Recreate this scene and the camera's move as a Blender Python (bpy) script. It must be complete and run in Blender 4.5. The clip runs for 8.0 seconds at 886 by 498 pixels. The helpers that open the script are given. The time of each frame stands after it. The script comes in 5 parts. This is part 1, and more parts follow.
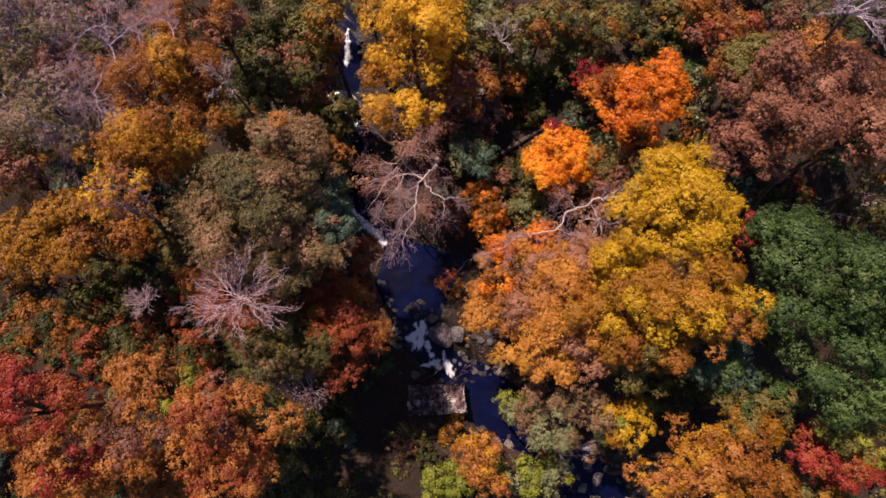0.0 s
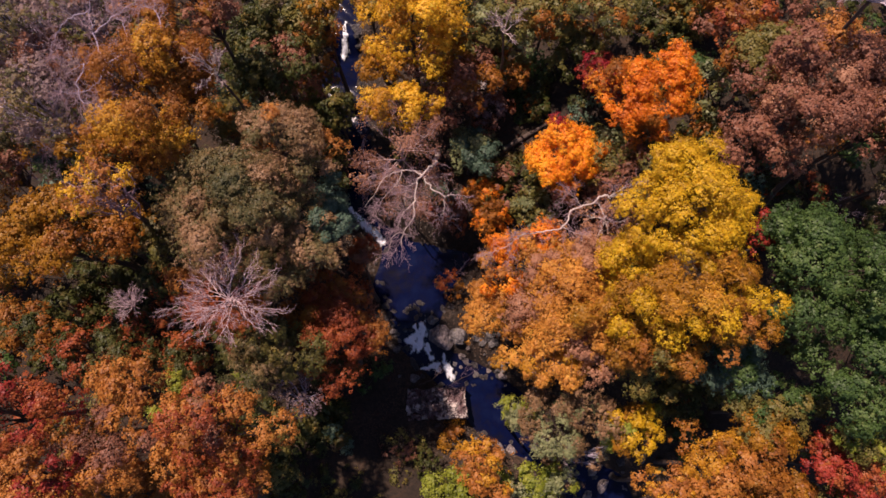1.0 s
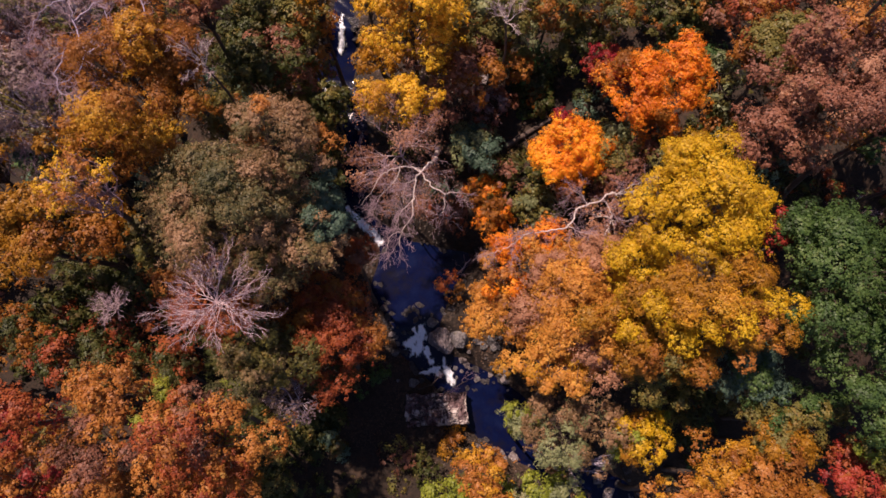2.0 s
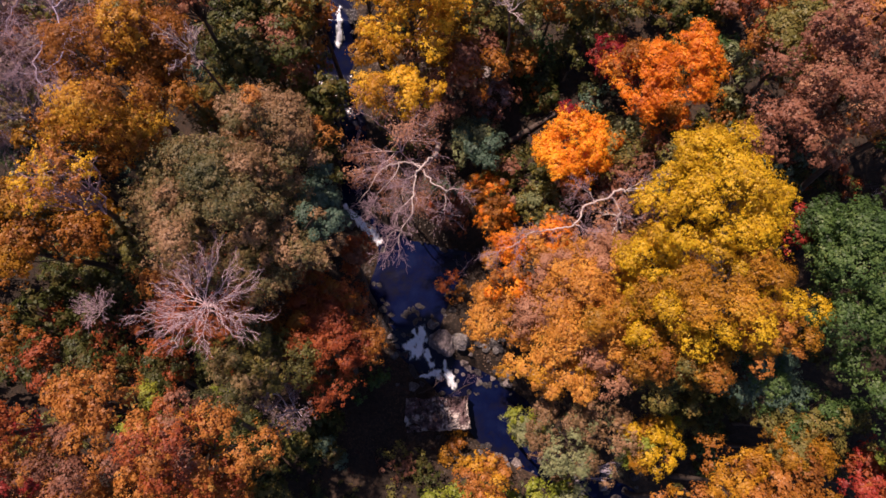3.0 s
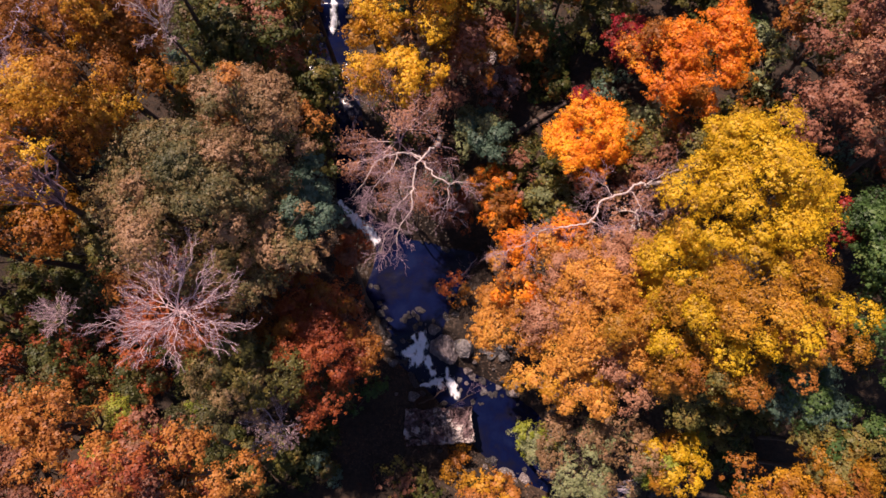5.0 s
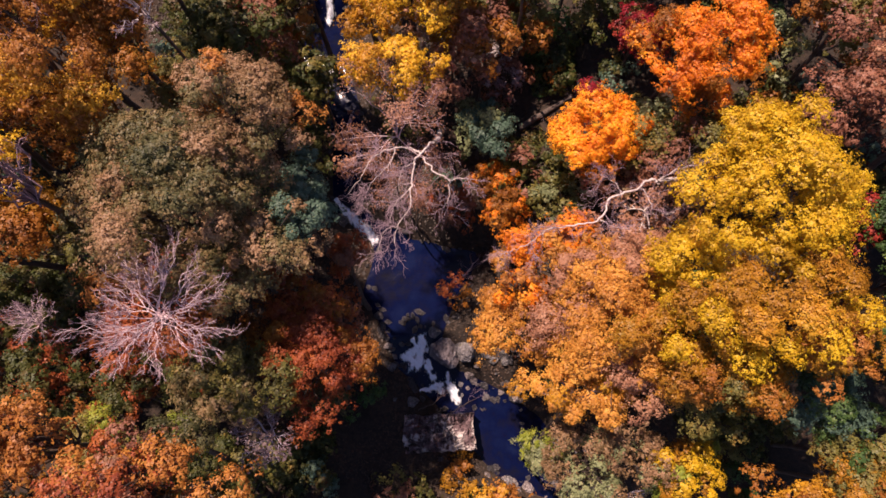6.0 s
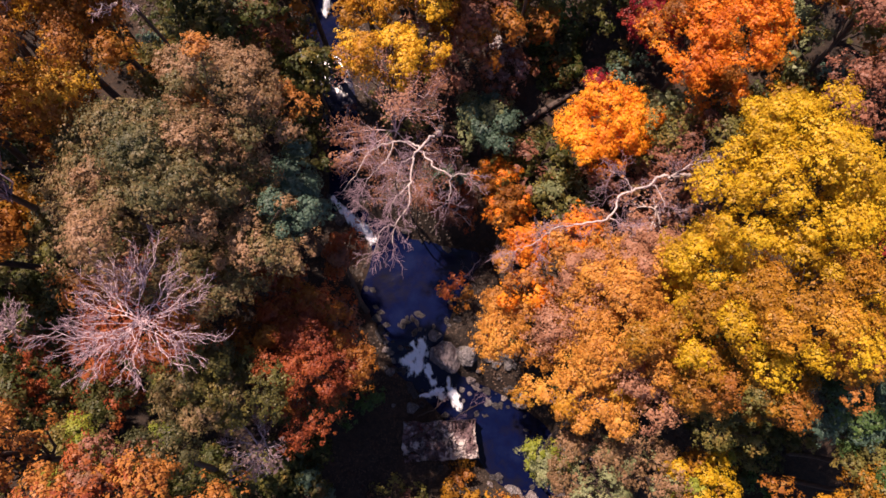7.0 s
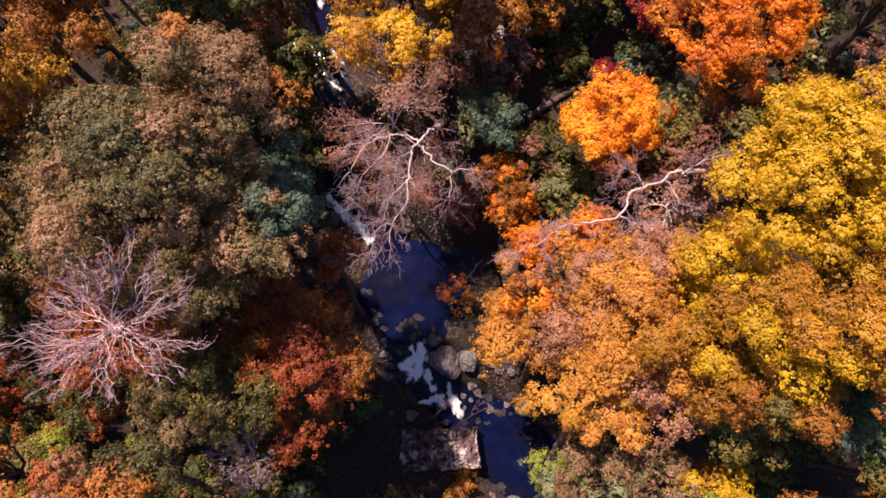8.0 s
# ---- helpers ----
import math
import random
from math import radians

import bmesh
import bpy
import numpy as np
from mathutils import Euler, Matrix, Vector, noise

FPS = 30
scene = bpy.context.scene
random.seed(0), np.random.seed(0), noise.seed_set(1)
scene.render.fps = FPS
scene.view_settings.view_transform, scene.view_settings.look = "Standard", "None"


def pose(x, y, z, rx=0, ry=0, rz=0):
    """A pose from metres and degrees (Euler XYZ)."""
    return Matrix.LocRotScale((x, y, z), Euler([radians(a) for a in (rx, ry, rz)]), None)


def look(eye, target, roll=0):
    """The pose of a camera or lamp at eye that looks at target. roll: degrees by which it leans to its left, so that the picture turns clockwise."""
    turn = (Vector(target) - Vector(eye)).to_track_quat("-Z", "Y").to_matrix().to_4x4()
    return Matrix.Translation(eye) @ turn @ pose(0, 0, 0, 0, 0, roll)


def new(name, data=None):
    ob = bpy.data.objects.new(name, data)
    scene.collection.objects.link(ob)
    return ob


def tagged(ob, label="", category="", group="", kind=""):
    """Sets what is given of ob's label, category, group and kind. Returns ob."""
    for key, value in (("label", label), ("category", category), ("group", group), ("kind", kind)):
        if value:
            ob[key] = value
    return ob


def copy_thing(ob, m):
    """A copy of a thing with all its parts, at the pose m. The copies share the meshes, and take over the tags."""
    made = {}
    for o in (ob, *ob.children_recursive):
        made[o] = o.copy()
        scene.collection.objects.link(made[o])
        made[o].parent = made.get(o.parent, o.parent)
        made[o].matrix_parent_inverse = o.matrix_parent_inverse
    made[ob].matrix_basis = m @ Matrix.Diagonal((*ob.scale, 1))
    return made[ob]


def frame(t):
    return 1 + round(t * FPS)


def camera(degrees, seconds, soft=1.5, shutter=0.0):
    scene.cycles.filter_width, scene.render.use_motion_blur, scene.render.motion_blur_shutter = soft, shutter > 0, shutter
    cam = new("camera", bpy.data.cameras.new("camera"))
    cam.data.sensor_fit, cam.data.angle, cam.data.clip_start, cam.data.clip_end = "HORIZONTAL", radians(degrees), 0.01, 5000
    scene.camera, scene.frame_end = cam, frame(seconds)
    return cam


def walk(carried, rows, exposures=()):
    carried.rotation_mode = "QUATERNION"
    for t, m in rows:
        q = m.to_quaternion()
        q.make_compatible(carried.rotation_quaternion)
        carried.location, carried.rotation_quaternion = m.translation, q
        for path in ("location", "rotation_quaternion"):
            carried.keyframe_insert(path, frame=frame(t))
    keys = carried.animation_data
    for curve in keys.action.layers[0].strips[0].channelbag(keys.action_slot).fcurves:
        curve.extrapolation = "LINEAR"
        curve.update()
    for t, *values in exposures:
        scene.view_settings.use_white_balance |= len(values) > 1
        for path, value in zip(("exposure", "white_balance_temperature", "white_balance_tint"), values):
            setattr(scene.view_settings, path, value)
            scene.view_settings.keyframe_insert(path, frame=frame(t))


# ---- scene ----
cam = camera(72.0, 8.0, soft=1.6)
METRES, EYE, TILT, LEAN, TURN = 12.0, 50.0, -72.0, 0.0, 0.0
ROWS = [
    (0.0, 0.0, 0.0, 0.0, 0.0, 0.0, -0.0),
    (0.5, -0.0027, 0.0608, -0.0012, 0.03, 0.01, -0.04),
    (1.0, -0.0, 0.1224, -0.0031, 0.02, 0.0, -0.03),
    (1.5, 0.0002, 0.189, -0.0029, 0.03, 0.02, -0.03),
    (3.0, -0.0053, 0.3714, -0.0075, 0.02, 0.02, 0.01),
    (3.5, -0.0105, 0.4333, -0.0092, 0.04, 0.02, 0.02),
    (4.0, -0.0124, 0.4952, -0.0107, 0.04, 0.03, 0.02),
    (4.5, -0.0133, 0.5566, -0.011, 0.05, 0.05, 0.03),
    (6.0, -0.0139, 0.7444, -0.008, 0.11, -0.02, 0.05),
    (6.5, -0.014, 0.8072, -0.0089, 0.13, -0.02, 0.06),
    (7.0, -0.0153, 0.87, -0.0104, 0.15, 0.02, 0.06),
    (7.5, -0.0154, 0.9323, -0.0136, 0.17, 0.06, 0.07),
    (8.0, -0.016, 0.9992, -0.0134, 0.16, 0.11, 0.09),
]
walk(cam, [(t, pose(0, 0, EYE, TILT, LEAN, TURN) @ pose(METRES * x, METRES * y, METRES * z, 90 + pitch, roll, yaw)) for t, x, y, z, yaw, pitch, roll in ROWS], exposures=[(0.0, 0.36, 6500, 33), (8.0, 0.86, 6500, 33)])

# ---- daylight: a clear autumn sky and one high warm sun ----
SUN_ELEVATION, SUN_AZIMUTH = radians(65), radians(-43)   # azimuth clockwise from +y
world = bpy.data.worlds.new("sky")
scene.world = world
world.use_nodes = True
wn = world.node_tree.nodes
sky = wn.new("ShaderNodeTexSky")
sky.sky_type, sky.sun_disc = "NISHITA", False
sky.sun_elevation, sky.sun_rotation = SUN_ELEVATION, SUN_AZIMUTH
sky.air_density, sky.dust_density, sky.ozone_density = 1.0, 0.3, 2.0
wn["Background"].inputs["Strength"].default_value = 0.066
world.node_tree.links.new(sky.outputs["Color"], wn["Background"].inputs["Color"])
sun_data = bpy.data.lights.new("sun", "SUN")
sun_data.energy, sun_data.angle, sun_data.color = 5.0, radians(0.8), (1.0, 0.85, 0.64)
sun = new("sun", sun_data)
to_sun = Vector((math.sin(SUN_AZIMUTH) * math.cos(SUN_ELEVATION), math.cos(SUN_AZIMUTH) * math.cos(SUN_ELEVATION), math.sin(SUN_ELEVATION)))
sun.matrix_world = look(to_sun * 80, (0, 0, 0))

# ---- materials ----
def material(name):
    m = bpy.data.materials.new(name)
    m.use_nodes = True
    nt = m.node_tree
    return m, nt, nt.nodes["Principled BSDF"], nt.links.new


def ramp_node(nt, stops):
    r = nt.nodes.new("ShaderNodeValToRGB")
    el = r.color_ramp.elements
    while len(el) < len(stops):
        el.new(0.5)
    for e, (p, c) in zip(el, stops):
        e.position, e.color = p, (*c, 1)
    return r


def noise_node(nt, scale, detail=3.0, rough=0.55, coords="Object", stretch=None):
    tc = nt.nodes.new("ShaderNodeTexCoord")
    n = nt.nodes.new("ShaderNodeTexNoise")
    n.inputs["Scale"].default_value, n.inputs["Detail"].default_value, n.inputs["Roughness"].default_value = scale, detail, rough
    src = tc.outputs[coords]
    if stretch:
        mp = nt.nodes.new("ShaderNodeMapping")
        mp.inputs["Scale"].default_value = stretch
        nt.links.new(src, mp.inputs["Vector"])
        src = mp.outputs["Vector"]
    nt.links.new(src, n.inputs["Vector"])
    return n


def math_node(nt, op, a, b, clamp=False):
    n = nt.nodes.new("ShaderNodeMath")
    n.operation, n.use_clamp = op, clamp
    for i, v in enumerate((a, b)):
        if isinstance(v, (int, float)):
            n.inputs[i].default_value = v
        else:
            nt.links.new(v, n.inputs[i])
    return n.outputs[0]


def leaf_material(name, colours, glow=0.40, patch=0.35):
    """Leaves: a colour for each leaf, drifting over the crown in patches; thin enough for sun to shine through."""
    m, nt, bsdf, link = material(name)
    geo = nt.nodes.new("ShaderNodeNewGeometry")
    big = noise_node(nt, patch, 2.0)
    spread = math_node(nt, "MULTIPLY_ADD", big.outputs["Fac"], 2.2)
    spread.node.inputs[2].default_value = -0.75
    small = noise_node(nt, 1.6, 2.0)
    spray = nt.nodes.new("ShaderNodeAttribute")
    spray.attribute_name = "tuft"
    mix = math_node(nt, "MULTIPLY_ADD", spread, 0.62)
    mix.node.inputs[2].default_value = -0.44
    for value, amount in ((small.outputs["Fac"], 0.7), (spray.outputs["Fac"], 0.42), (geo.outputs["Random Per Island"], 0.14)):
        more = math_node(nt, "MULTIPLY_ADD", value, amount)
        nt.links.new(mix, more.node.inputs[2])
        mix = more
    n = len(colours)
    r = ramp_node(nt, [(0.06 + 0.88 * i / (n - 1), c) for i, c in enumerate(colours)])
    link(mix, r.inputs["Fac"])
    link(r.outputs["Color"], bsdf.inputs["Base Color"])
    bsdf.inputs["Roughness"].default_value = 0.5
    bsdf.inputs["Specular IOR Level"].default_value = 0.35
    tr = nt.nodes.new("ShaderNodeBsdfTranslucent")
    link(r.outputs["Color"], tr.inputs["Color"])
    mx = nt.nodes.new("ShaderNodeMixShader")
    mx.inputs["Fac"].default_value = glow
    link(bsdf.outputs[0], mx.inputs[1])
    link(tr.outputs[0], mx.inputs[2])
    link(mx.outputs[0], nt.nodes["Material Output"].inputs["Surface"])
    return m


LEAF = {
    "yellow": leaf_material("yellow_leaves", [(0.44, 0.24, 0.012), (0.72, 0.42, 0.018), (0.86, 0.54, 0.03), (0.62, 0.44, 0.035)]),
    "lemon": leaf_material("lemon_leaves", [(0.36, 0.20, 0.008), (0.58, 0.36, 0.010), (0.74, 0.48, 0.014), (0.52, 0.38, 0.02)]),
    "gold": leaf_material("gold_leaves", [(0.34, 0.15, 0.015), (0.54, 0.26, 0.018), (0.64, 0.34, 0.022), (0.44, 0.28, 0.03)]),
    "mustard": leaf_material("mustard_leaves", [(0.22, 0.095, 0.010), (0.37, 0.17, 0.012), (0.44, 0.215, 0.015), (0.28, 0.175, 0.022)]),
    "peach": leaf_material("peach_leaves", [(0.38, 0.155, 0.028), (0.60, 0.275, 0.045), (0.74, 0.375, 0.065), (0.66, 0.39, 0.055)]),
    "apricot": leaf_material("apricot_leaves", [(0.28, 0.10, 0.025), (0.45, 0.175, 0.035), (0.55, 0.235, 0.045), (0.43, 0.225, 0.045)]),
    "orange": leaf_material("orange_leaves", [(0.50, 0.12, 0.01), (0.78, 0.235, 0.012), (0.88, 0.34, 0.02), (0.92, 0.47, 0.03)]),
    "amber": leaf_material("amber_leaves", [(0.70, 0.19, 0.01), (0.90, 0.34, 0.015), (0.95, 0.48, 0.02), (0.96, 0.60, 0.045)]),
    "red": leaf_material("red_leaves", [(0.20, 0.022, 0.02), (0.34, 0.038, 0.026), (0.44, 0.07, 0.036), (0.42, 0.12, 0.045)]),
    "crimson": leaf_material("crimson_leaves", [(0.20, 0.012, 0.018), (0.34, 0.018, 0.03), (0.46, 0.035, 0.035)]),
    "brick": leaf_material("brick_leaves", [(0.21, 0.045, 0.02), (0.35, 0.08, 0.026), (0.45, 0.13, 0.032), (0.37, 0.15, 0.045)]),
    "rust": leaf_material("rust_leaves", [(0.20, 0.07, 0.014), (0.34, 0.125, 0.018), (0.41, 0.17, 0.022), (0.26, 0.16, 0.03)]),
    "rosy": leaf_material("rosy_tan_leaves", [(0.26, 0.12, 0.072), (0.44, 0.215, 0.125), (0.51, 0.27, 0.155), (0.42, 0.20, 0.10)]),
    "dusty": leaf_material("dusty_mauve_leaves", [(0.17, 0.11, 0.11), (0.29, 0.20, 0.19), (0.38, 0.27, 0.25), (0.30, 0.20, 0.13)]),
    "copper": leaf_material("copper_leaves", [(0.15, 0.065, 0.042), (0.27, 0.115, 0.07), (0.37, 0.155, 0.09), (0.25, 0.135, 0.06)]),
    "tan": leaf_material("tan_leaves", [(0.17, 0.11, 0.045), (0.30, 0.18, 0.085), (0.42, 0.25, 0.14), (0.34, 0.22, 0.08)]),
    "olive": leaf_material("olive_leaves", [(0.07, 0.075, 0.028), (0.15, 0.13, 0.05), (0.29, 0.20, 0.085), (0.38, 0.235, 0.13)]),
    "moss": leaf_material("moss_leaves", [(0.11, 0.10, 0.03), (0.18, 0.17, 0.04), (0.26, 0.20, 0.05), (0.30, 0.16, 0.04)]),
    "green": leaf_material("green_leaves", [(0.03, 0.062, 0.02), (0.06, 0.12, 0.03), (0.105, 0.18, 0.045), (0.19, 0.24, 0.07)]),
    "teal": leaf_material("blue_green_leaves", [(0.06, 0.11, 0.075), (0.11, 0.18, 0.12), (0.17, 0.25, 0.165)]),
    "sage": leaf_material("sage_leaves", [(0.13, 0.15, 0.07), (0.24, 0.27, 0.12), (0.34, 0.36, 0.17), (0.38, 0.30, 0.15)]),
    "lime": leaf_material("lime_leaves", [(0.14, 0.18, 0.02), (0.26, 0.30, 0.03), (0.36, 0.38, 0.05), (0.42, 0.36, 0.04)]),
    "litter": leaf_material("fallen_leaves", [(0.035, 0.02, 0.012), (0.08, 0.04, 0.02), (0.14, 0.07, 0.03), (0.20, 0.11, 0.05)], 0.05),
    # dark leaves of the undergrowth; on some tree crowns they stand in for shade
    "undergrowth": leaf_material("undergrowth_and_shade_leaves", [(0.04, 0.05, 0.015), (0.075, 0.09, 0.02), (0.12, 0.10, 0.03), (0.16, 0.08, 0.03)]),
}


def bark_material(name, dark, light, streak=(3, 3, 0.6)):
    m, nt, bsdf, link = material(name)
    a = noise_node(nt, 4.0, 5.0, 0.65, stretch=streak)
    r = ramp_node(nt, [(0.3, dark), (0.62, light)])
    link(a.outputs["Fac"], r.inputs["Fac"])
    link(r.outputs["Color"], bsdf.inputs["Base Color"])
    bsdf.inputs["Roughness"].default_value = 0.85
    b = nt.nodes.new("ShaderNodeBump")
    b.inputs["Strength"].default_value, b.inputs["Distance"].default_value = 0.5, 0.03
    link(a.outputs["Fac"], b.inputs["Height"])
    link(b.outputs[0], bsdf.inputs["Normal"])
    return m


BARK = {
    "brown": bark_material("brown_bark", (0.03, 0.022, 0.018), (0.10, 0.07, 0.055)),
    "grey": bark_material("grey_bark", (0.30, 0.25, 0.30), (0.60, 0.52, 0.60)),
    "pale": bark_material("pale_bark", (0.30, 0.23, 0.21), (0.64, 0.54, 0.50)),
    "violet": bark_material("violet_grey_bark", (0.20, 0.16, 0.23), (0.44, 0.37, 0.48)),
    "mauve": bark_material("mauve_twigs", (0.20, 0.13, 0.16), (0.42, 0.29, 0.33)),
    "pink": bark_material("pinkish_bark", (0.50, 0.34, 0.36), (0.88, 0.68, 0.68)),
}


def stone_material(name, dark, light, moss, patch=1.6, cover=(0.55, 0.68)):
    m, nt, bsdf, link = material(name)
    a = noise_node(nt, 3.0, 9.0, 0.72)
    v = nt.nodes.new("ShaderNodeTexVoronoi")
    v.inputs["Scale"].default_value = 4.5
    link(nt.nodes.new("ShaderNodeTexCoord").outputs["Object"], v.inputs["Vector"])
    r = ramp_node(nt, [(0.38, dark), (0.52, tuple(0.6 * p + 0.4 * q for p, q in zip(dark, light))), (0.64, light)])
    link(a.outputs["Fac"], r.inputs["Fac"])
    g = noise_node(nt, patch, 6.0, 0.7)
    gr = ramp_node(nt, [(cover[0], (0, 0, 0)), (cover[1], (1, 1, 1))])
    link(g.outputs["Fac"], gr.inputs["Fac"])
    mx = nt.nodes.new("ShaderNodeMixRGB")
    mx.inputs["Color2"].default_value = (*moss, 1)
    link(gr.outputs["Color"], mx.inputs["Fac"])
    link(r.outputs["Color"], mx.inputs["Color1"])
    link(mx.outputs[0], bsdf.inputs["Base Color"])
    bsdf.inputs["Roughness"].default_value = 0.72
    b = nt.nodes.new("ShaderNodeBump")
    b.inputs["Strength"].default_value, b.inputs["Distance"].default_value = 0.9, 0.16
    fine = math_node(nt, "ADD", a.outputs["Fac"], v.outputs["Distance"])
    link(fine, b.inputs["Height"])
    link(b.outputs[0], bsdf.inputs["Normal"])
    return m


STONE = stone_material("grey_stone", (0.06, 0.055, 0.055), (0.40, 0.365, 0.37), (0.10, 0.09, 0.04))
STONE_WARM = stone_material("pinkish_stone", (0.07, 0.05, 0.05), (0.62, 0.53, 0.51), (0.11, 0.09, 0.05))
LICHENED = stone_material("lichened_stone", (0.06, 0.05, 0.055), (0.34, 0.28, 0.29), (0.56, 0.52, 0.48))
STONE_SLAB = stone_material("flaking_slab_stone", (0.06, 0.036, 0.04), (0.24, 0.15, 0.155), (0.52, 0.45, 0.42), 0.75, (0.49, 0.55))
STONE_WET = stone_material("wet_stone", (0.03, 0.028, 0.03), (0.14, 0.125, 0.13), (0.035, 0.045, 0.02))
STONE_WET.node_tree.nodes["Principled BSDF"].inputs["Roughness"].default_value = 0.3

# forest floor: leaf litter over dark soil
SOIL, _nt, _b, _link = material("leaf_litter_soil")
_a, _c = noise_node(_nt, 3.5, 8.0, 0.75), noise_node(_nt, 0.25, 4.0, 0.6)
_f = math_node(_nt, "MULTIPLY_ADD", _a.outputs["Fac"], 0.7)
_nt.links.new(math_node(_nt, "MULTIPLY", _c.outputs["Fac"], 0.35), _f.node.inputs[2])
_r = ramp_node(_nt, [(0.36, (0.012, 0.008, 0.006)), (0.5, (0.027, 0.018, 0.012)), (0.62, (0.054, 0.031, 0.018)), (0.74, (0.10, 0.06, 0.038))])
_link(_f, _r.inputs["Fac"])
_link(_r.outputs["Color"], _b.inputs["Base Color"])
_b.inputs["Roughness"].default_value = 0.95
_bp = _nt.nodes.new("ShaderNodeBump")
_bp.inputs["Strength"].default_value, _bp.inputs["Distance"].default_value = 0.9, 0.15
_link(_a.outputs["Fac"], _bp.inputs["Height"])
_link(_bp.outputs[0], _b.inputs["Normal"])

# stream water: dark, clear and glossy over a dim bed; the sky's blue reflection is put into its colour
WATER, _nt, _b, _link = material("stream_water")
_a = noise_node(_nt, 0.55, 4.0, 0.6)
_r = ramp_node(_nt, [(0.32, (0.006, 0.006, 0.012)), (0.5, (0.002, 0.004, 0.025)), (0.68, (0.004, 0.008, 0.036))])
_link(_a.outputs["Fac"], _r.inputs["Fac"])
_link(_r.outputs["Color"], _b.inputs["Base Color"])
_b.inputs["Roughness"].default_value = 0.12
_b.inputs["IOR"].default_value = 1.33
_b.inputs["Specular IOR Level"].default_value = 0.3
_a = noise_node(_nt, 2.2, 5.0, 0.6)
_bp = _nt.nodes.new("ShaderNodeBump")
_bp.inputs["Strength"].default_value, _bp.inputs["Distance"].default_value = 0.2, 0.08
_link(_a.outputs["Fac"], _bp.inputs["Height"])
_link(_bp.outputs[0], _b.inputs["Normal"])

# white water: silky froth, torn into streaks along its fall, thinning out to clear water at its edges
FOAM, _nt, _b, _link = material("white_water")
_a = noise_node(_nt, 2.6, 6.0, 0.62, stretch=(1.9, 0.7, 0.7))
_b.inputs["Base Color"].default_value = (0.88, 0.93, 1.0, 1)
_b.inputs["Roughness"].default_value = 0.4
_w = _nt.nodes.new("ShaderNodeAttribute")
_w.attribute_name = "froth"
_s = math_node(_nt, "MULTIPLY_ADD", _a.outputs["Fac"], 4.2)
_s.node.inputs[2].default_value = -2.75
_t = math_node(_nt, "MULTIPLY_ADD", _w.outputs["Fac"], 2.1)
_link(_s, _t.node.inputs[2])
_t.node.use_clamp = True
_link(_t, _b.inputs["Alpha"])
_bp = _nt.nodes.new("ShaderNodeBump")
_bp.inputs["Strength"].default_value, _bp.inputs["Distance"].default_value = 0.5, 0.1
_link(_a.outputs["Fac"], _bp.inputs["Height"])
_link(_bp.outputs[0], _b.inputs["Normal"])

# ---- mesh helpers ----
def mesh_from(name, verts, faces, mat, smooth=False):
    """A mesh from an array of vertices and an array of faces that all have as many corners."""
    verts, faces = np.asarray(verts, np.float32), np.asarray(faces, np.int32)
    me = bpy.data.meshes.new(name)
    me.vertices.add(len(verts))
    me.vertices.foreach_set("co", verts.ravel())
    me.loops.add(faces.size)
    me.loops.foreach_set("vertex_index", faces.ravel())
    me.polygons.add(len(faces))
    me.polygons.foreach_set("loop_start", np.arange(0, faces.size, faces.shape[1], dtype=np.int32))
    me.polygons.foreach_set("use_smooth", np.full(len(faces), smooth))
    me.materials.append(mat)
    me.update(calc_edges=True)
    return me


def child(name, me, parent, label="", kind=""):
    ob = new(name, me)
    ob.parent = parent
    return tagged(ob, label, kind=kind)


def wave(x, y, scale, seed=0.0):
    """Cheap smooth noise in about -1..1 for arrays."""
    a, b = x / scale + seed, y / scale - 1.7 * seed
    return (np.sin(a * 1.3 + 1.1 * np.sin(b * 0.9 + seed)) + np.sin(b * 1.7 + 1.3 * np.sin(a * 1.1 - seed)) + np.sin((a + b) * 2.3 + seed)) / 3


# ---- the valley: a stream that steps down towards the viewer ----
STREAM_Y = (-40, -12, -3.8, -1.6, 0.9, 4.3, 5.4, 6.5, 7.6, 8.3, 9.5, 12.1, 14.9, 15.8, 17.4, 21.3, 24.7, 28.1, 30.3, 31.3, 40, 90)
STREAM_X = (16, 12.5, 12.0, 11.2, 5.6, 3.2, 2.0, 0.5, -1.4, -1.8, -2.0, -2.4, -1.2, -3.6, -6.6, -6.5, -7.1, -8.5, -7.9, -7.8, -7, -4)
STREAM_W = (3, 2.7, 2.6, 2.4, 2.6, 3.2, 2.9, 2.5, 1.9, 1.8, 1.8, 3.2, 3.7, 1.5, 1.0, 1.0, 1.3, 1.6, 1.3, 0.9, 0.9, 1)
STREAM_Z = (-4.5, -1.6, -0.8, -0.4, 0.1, 0.2, 0.45, 0.9, 1.25, 1.35, 2.35, 2.6, 2.8, 3.1, 4.6, 5.2, 5.6, 6.0, 6.7, 8.0, 9, 17)


def stream_x(y):
    return np.interp(y, STREAM_Y, STREAM_X)


def stream_w(y):
    return np.interp(y, STREAM_Y, STREAM_W)


def stream_z(y):
    return np.interp(y, STREAM_Y, STREAM_Z)


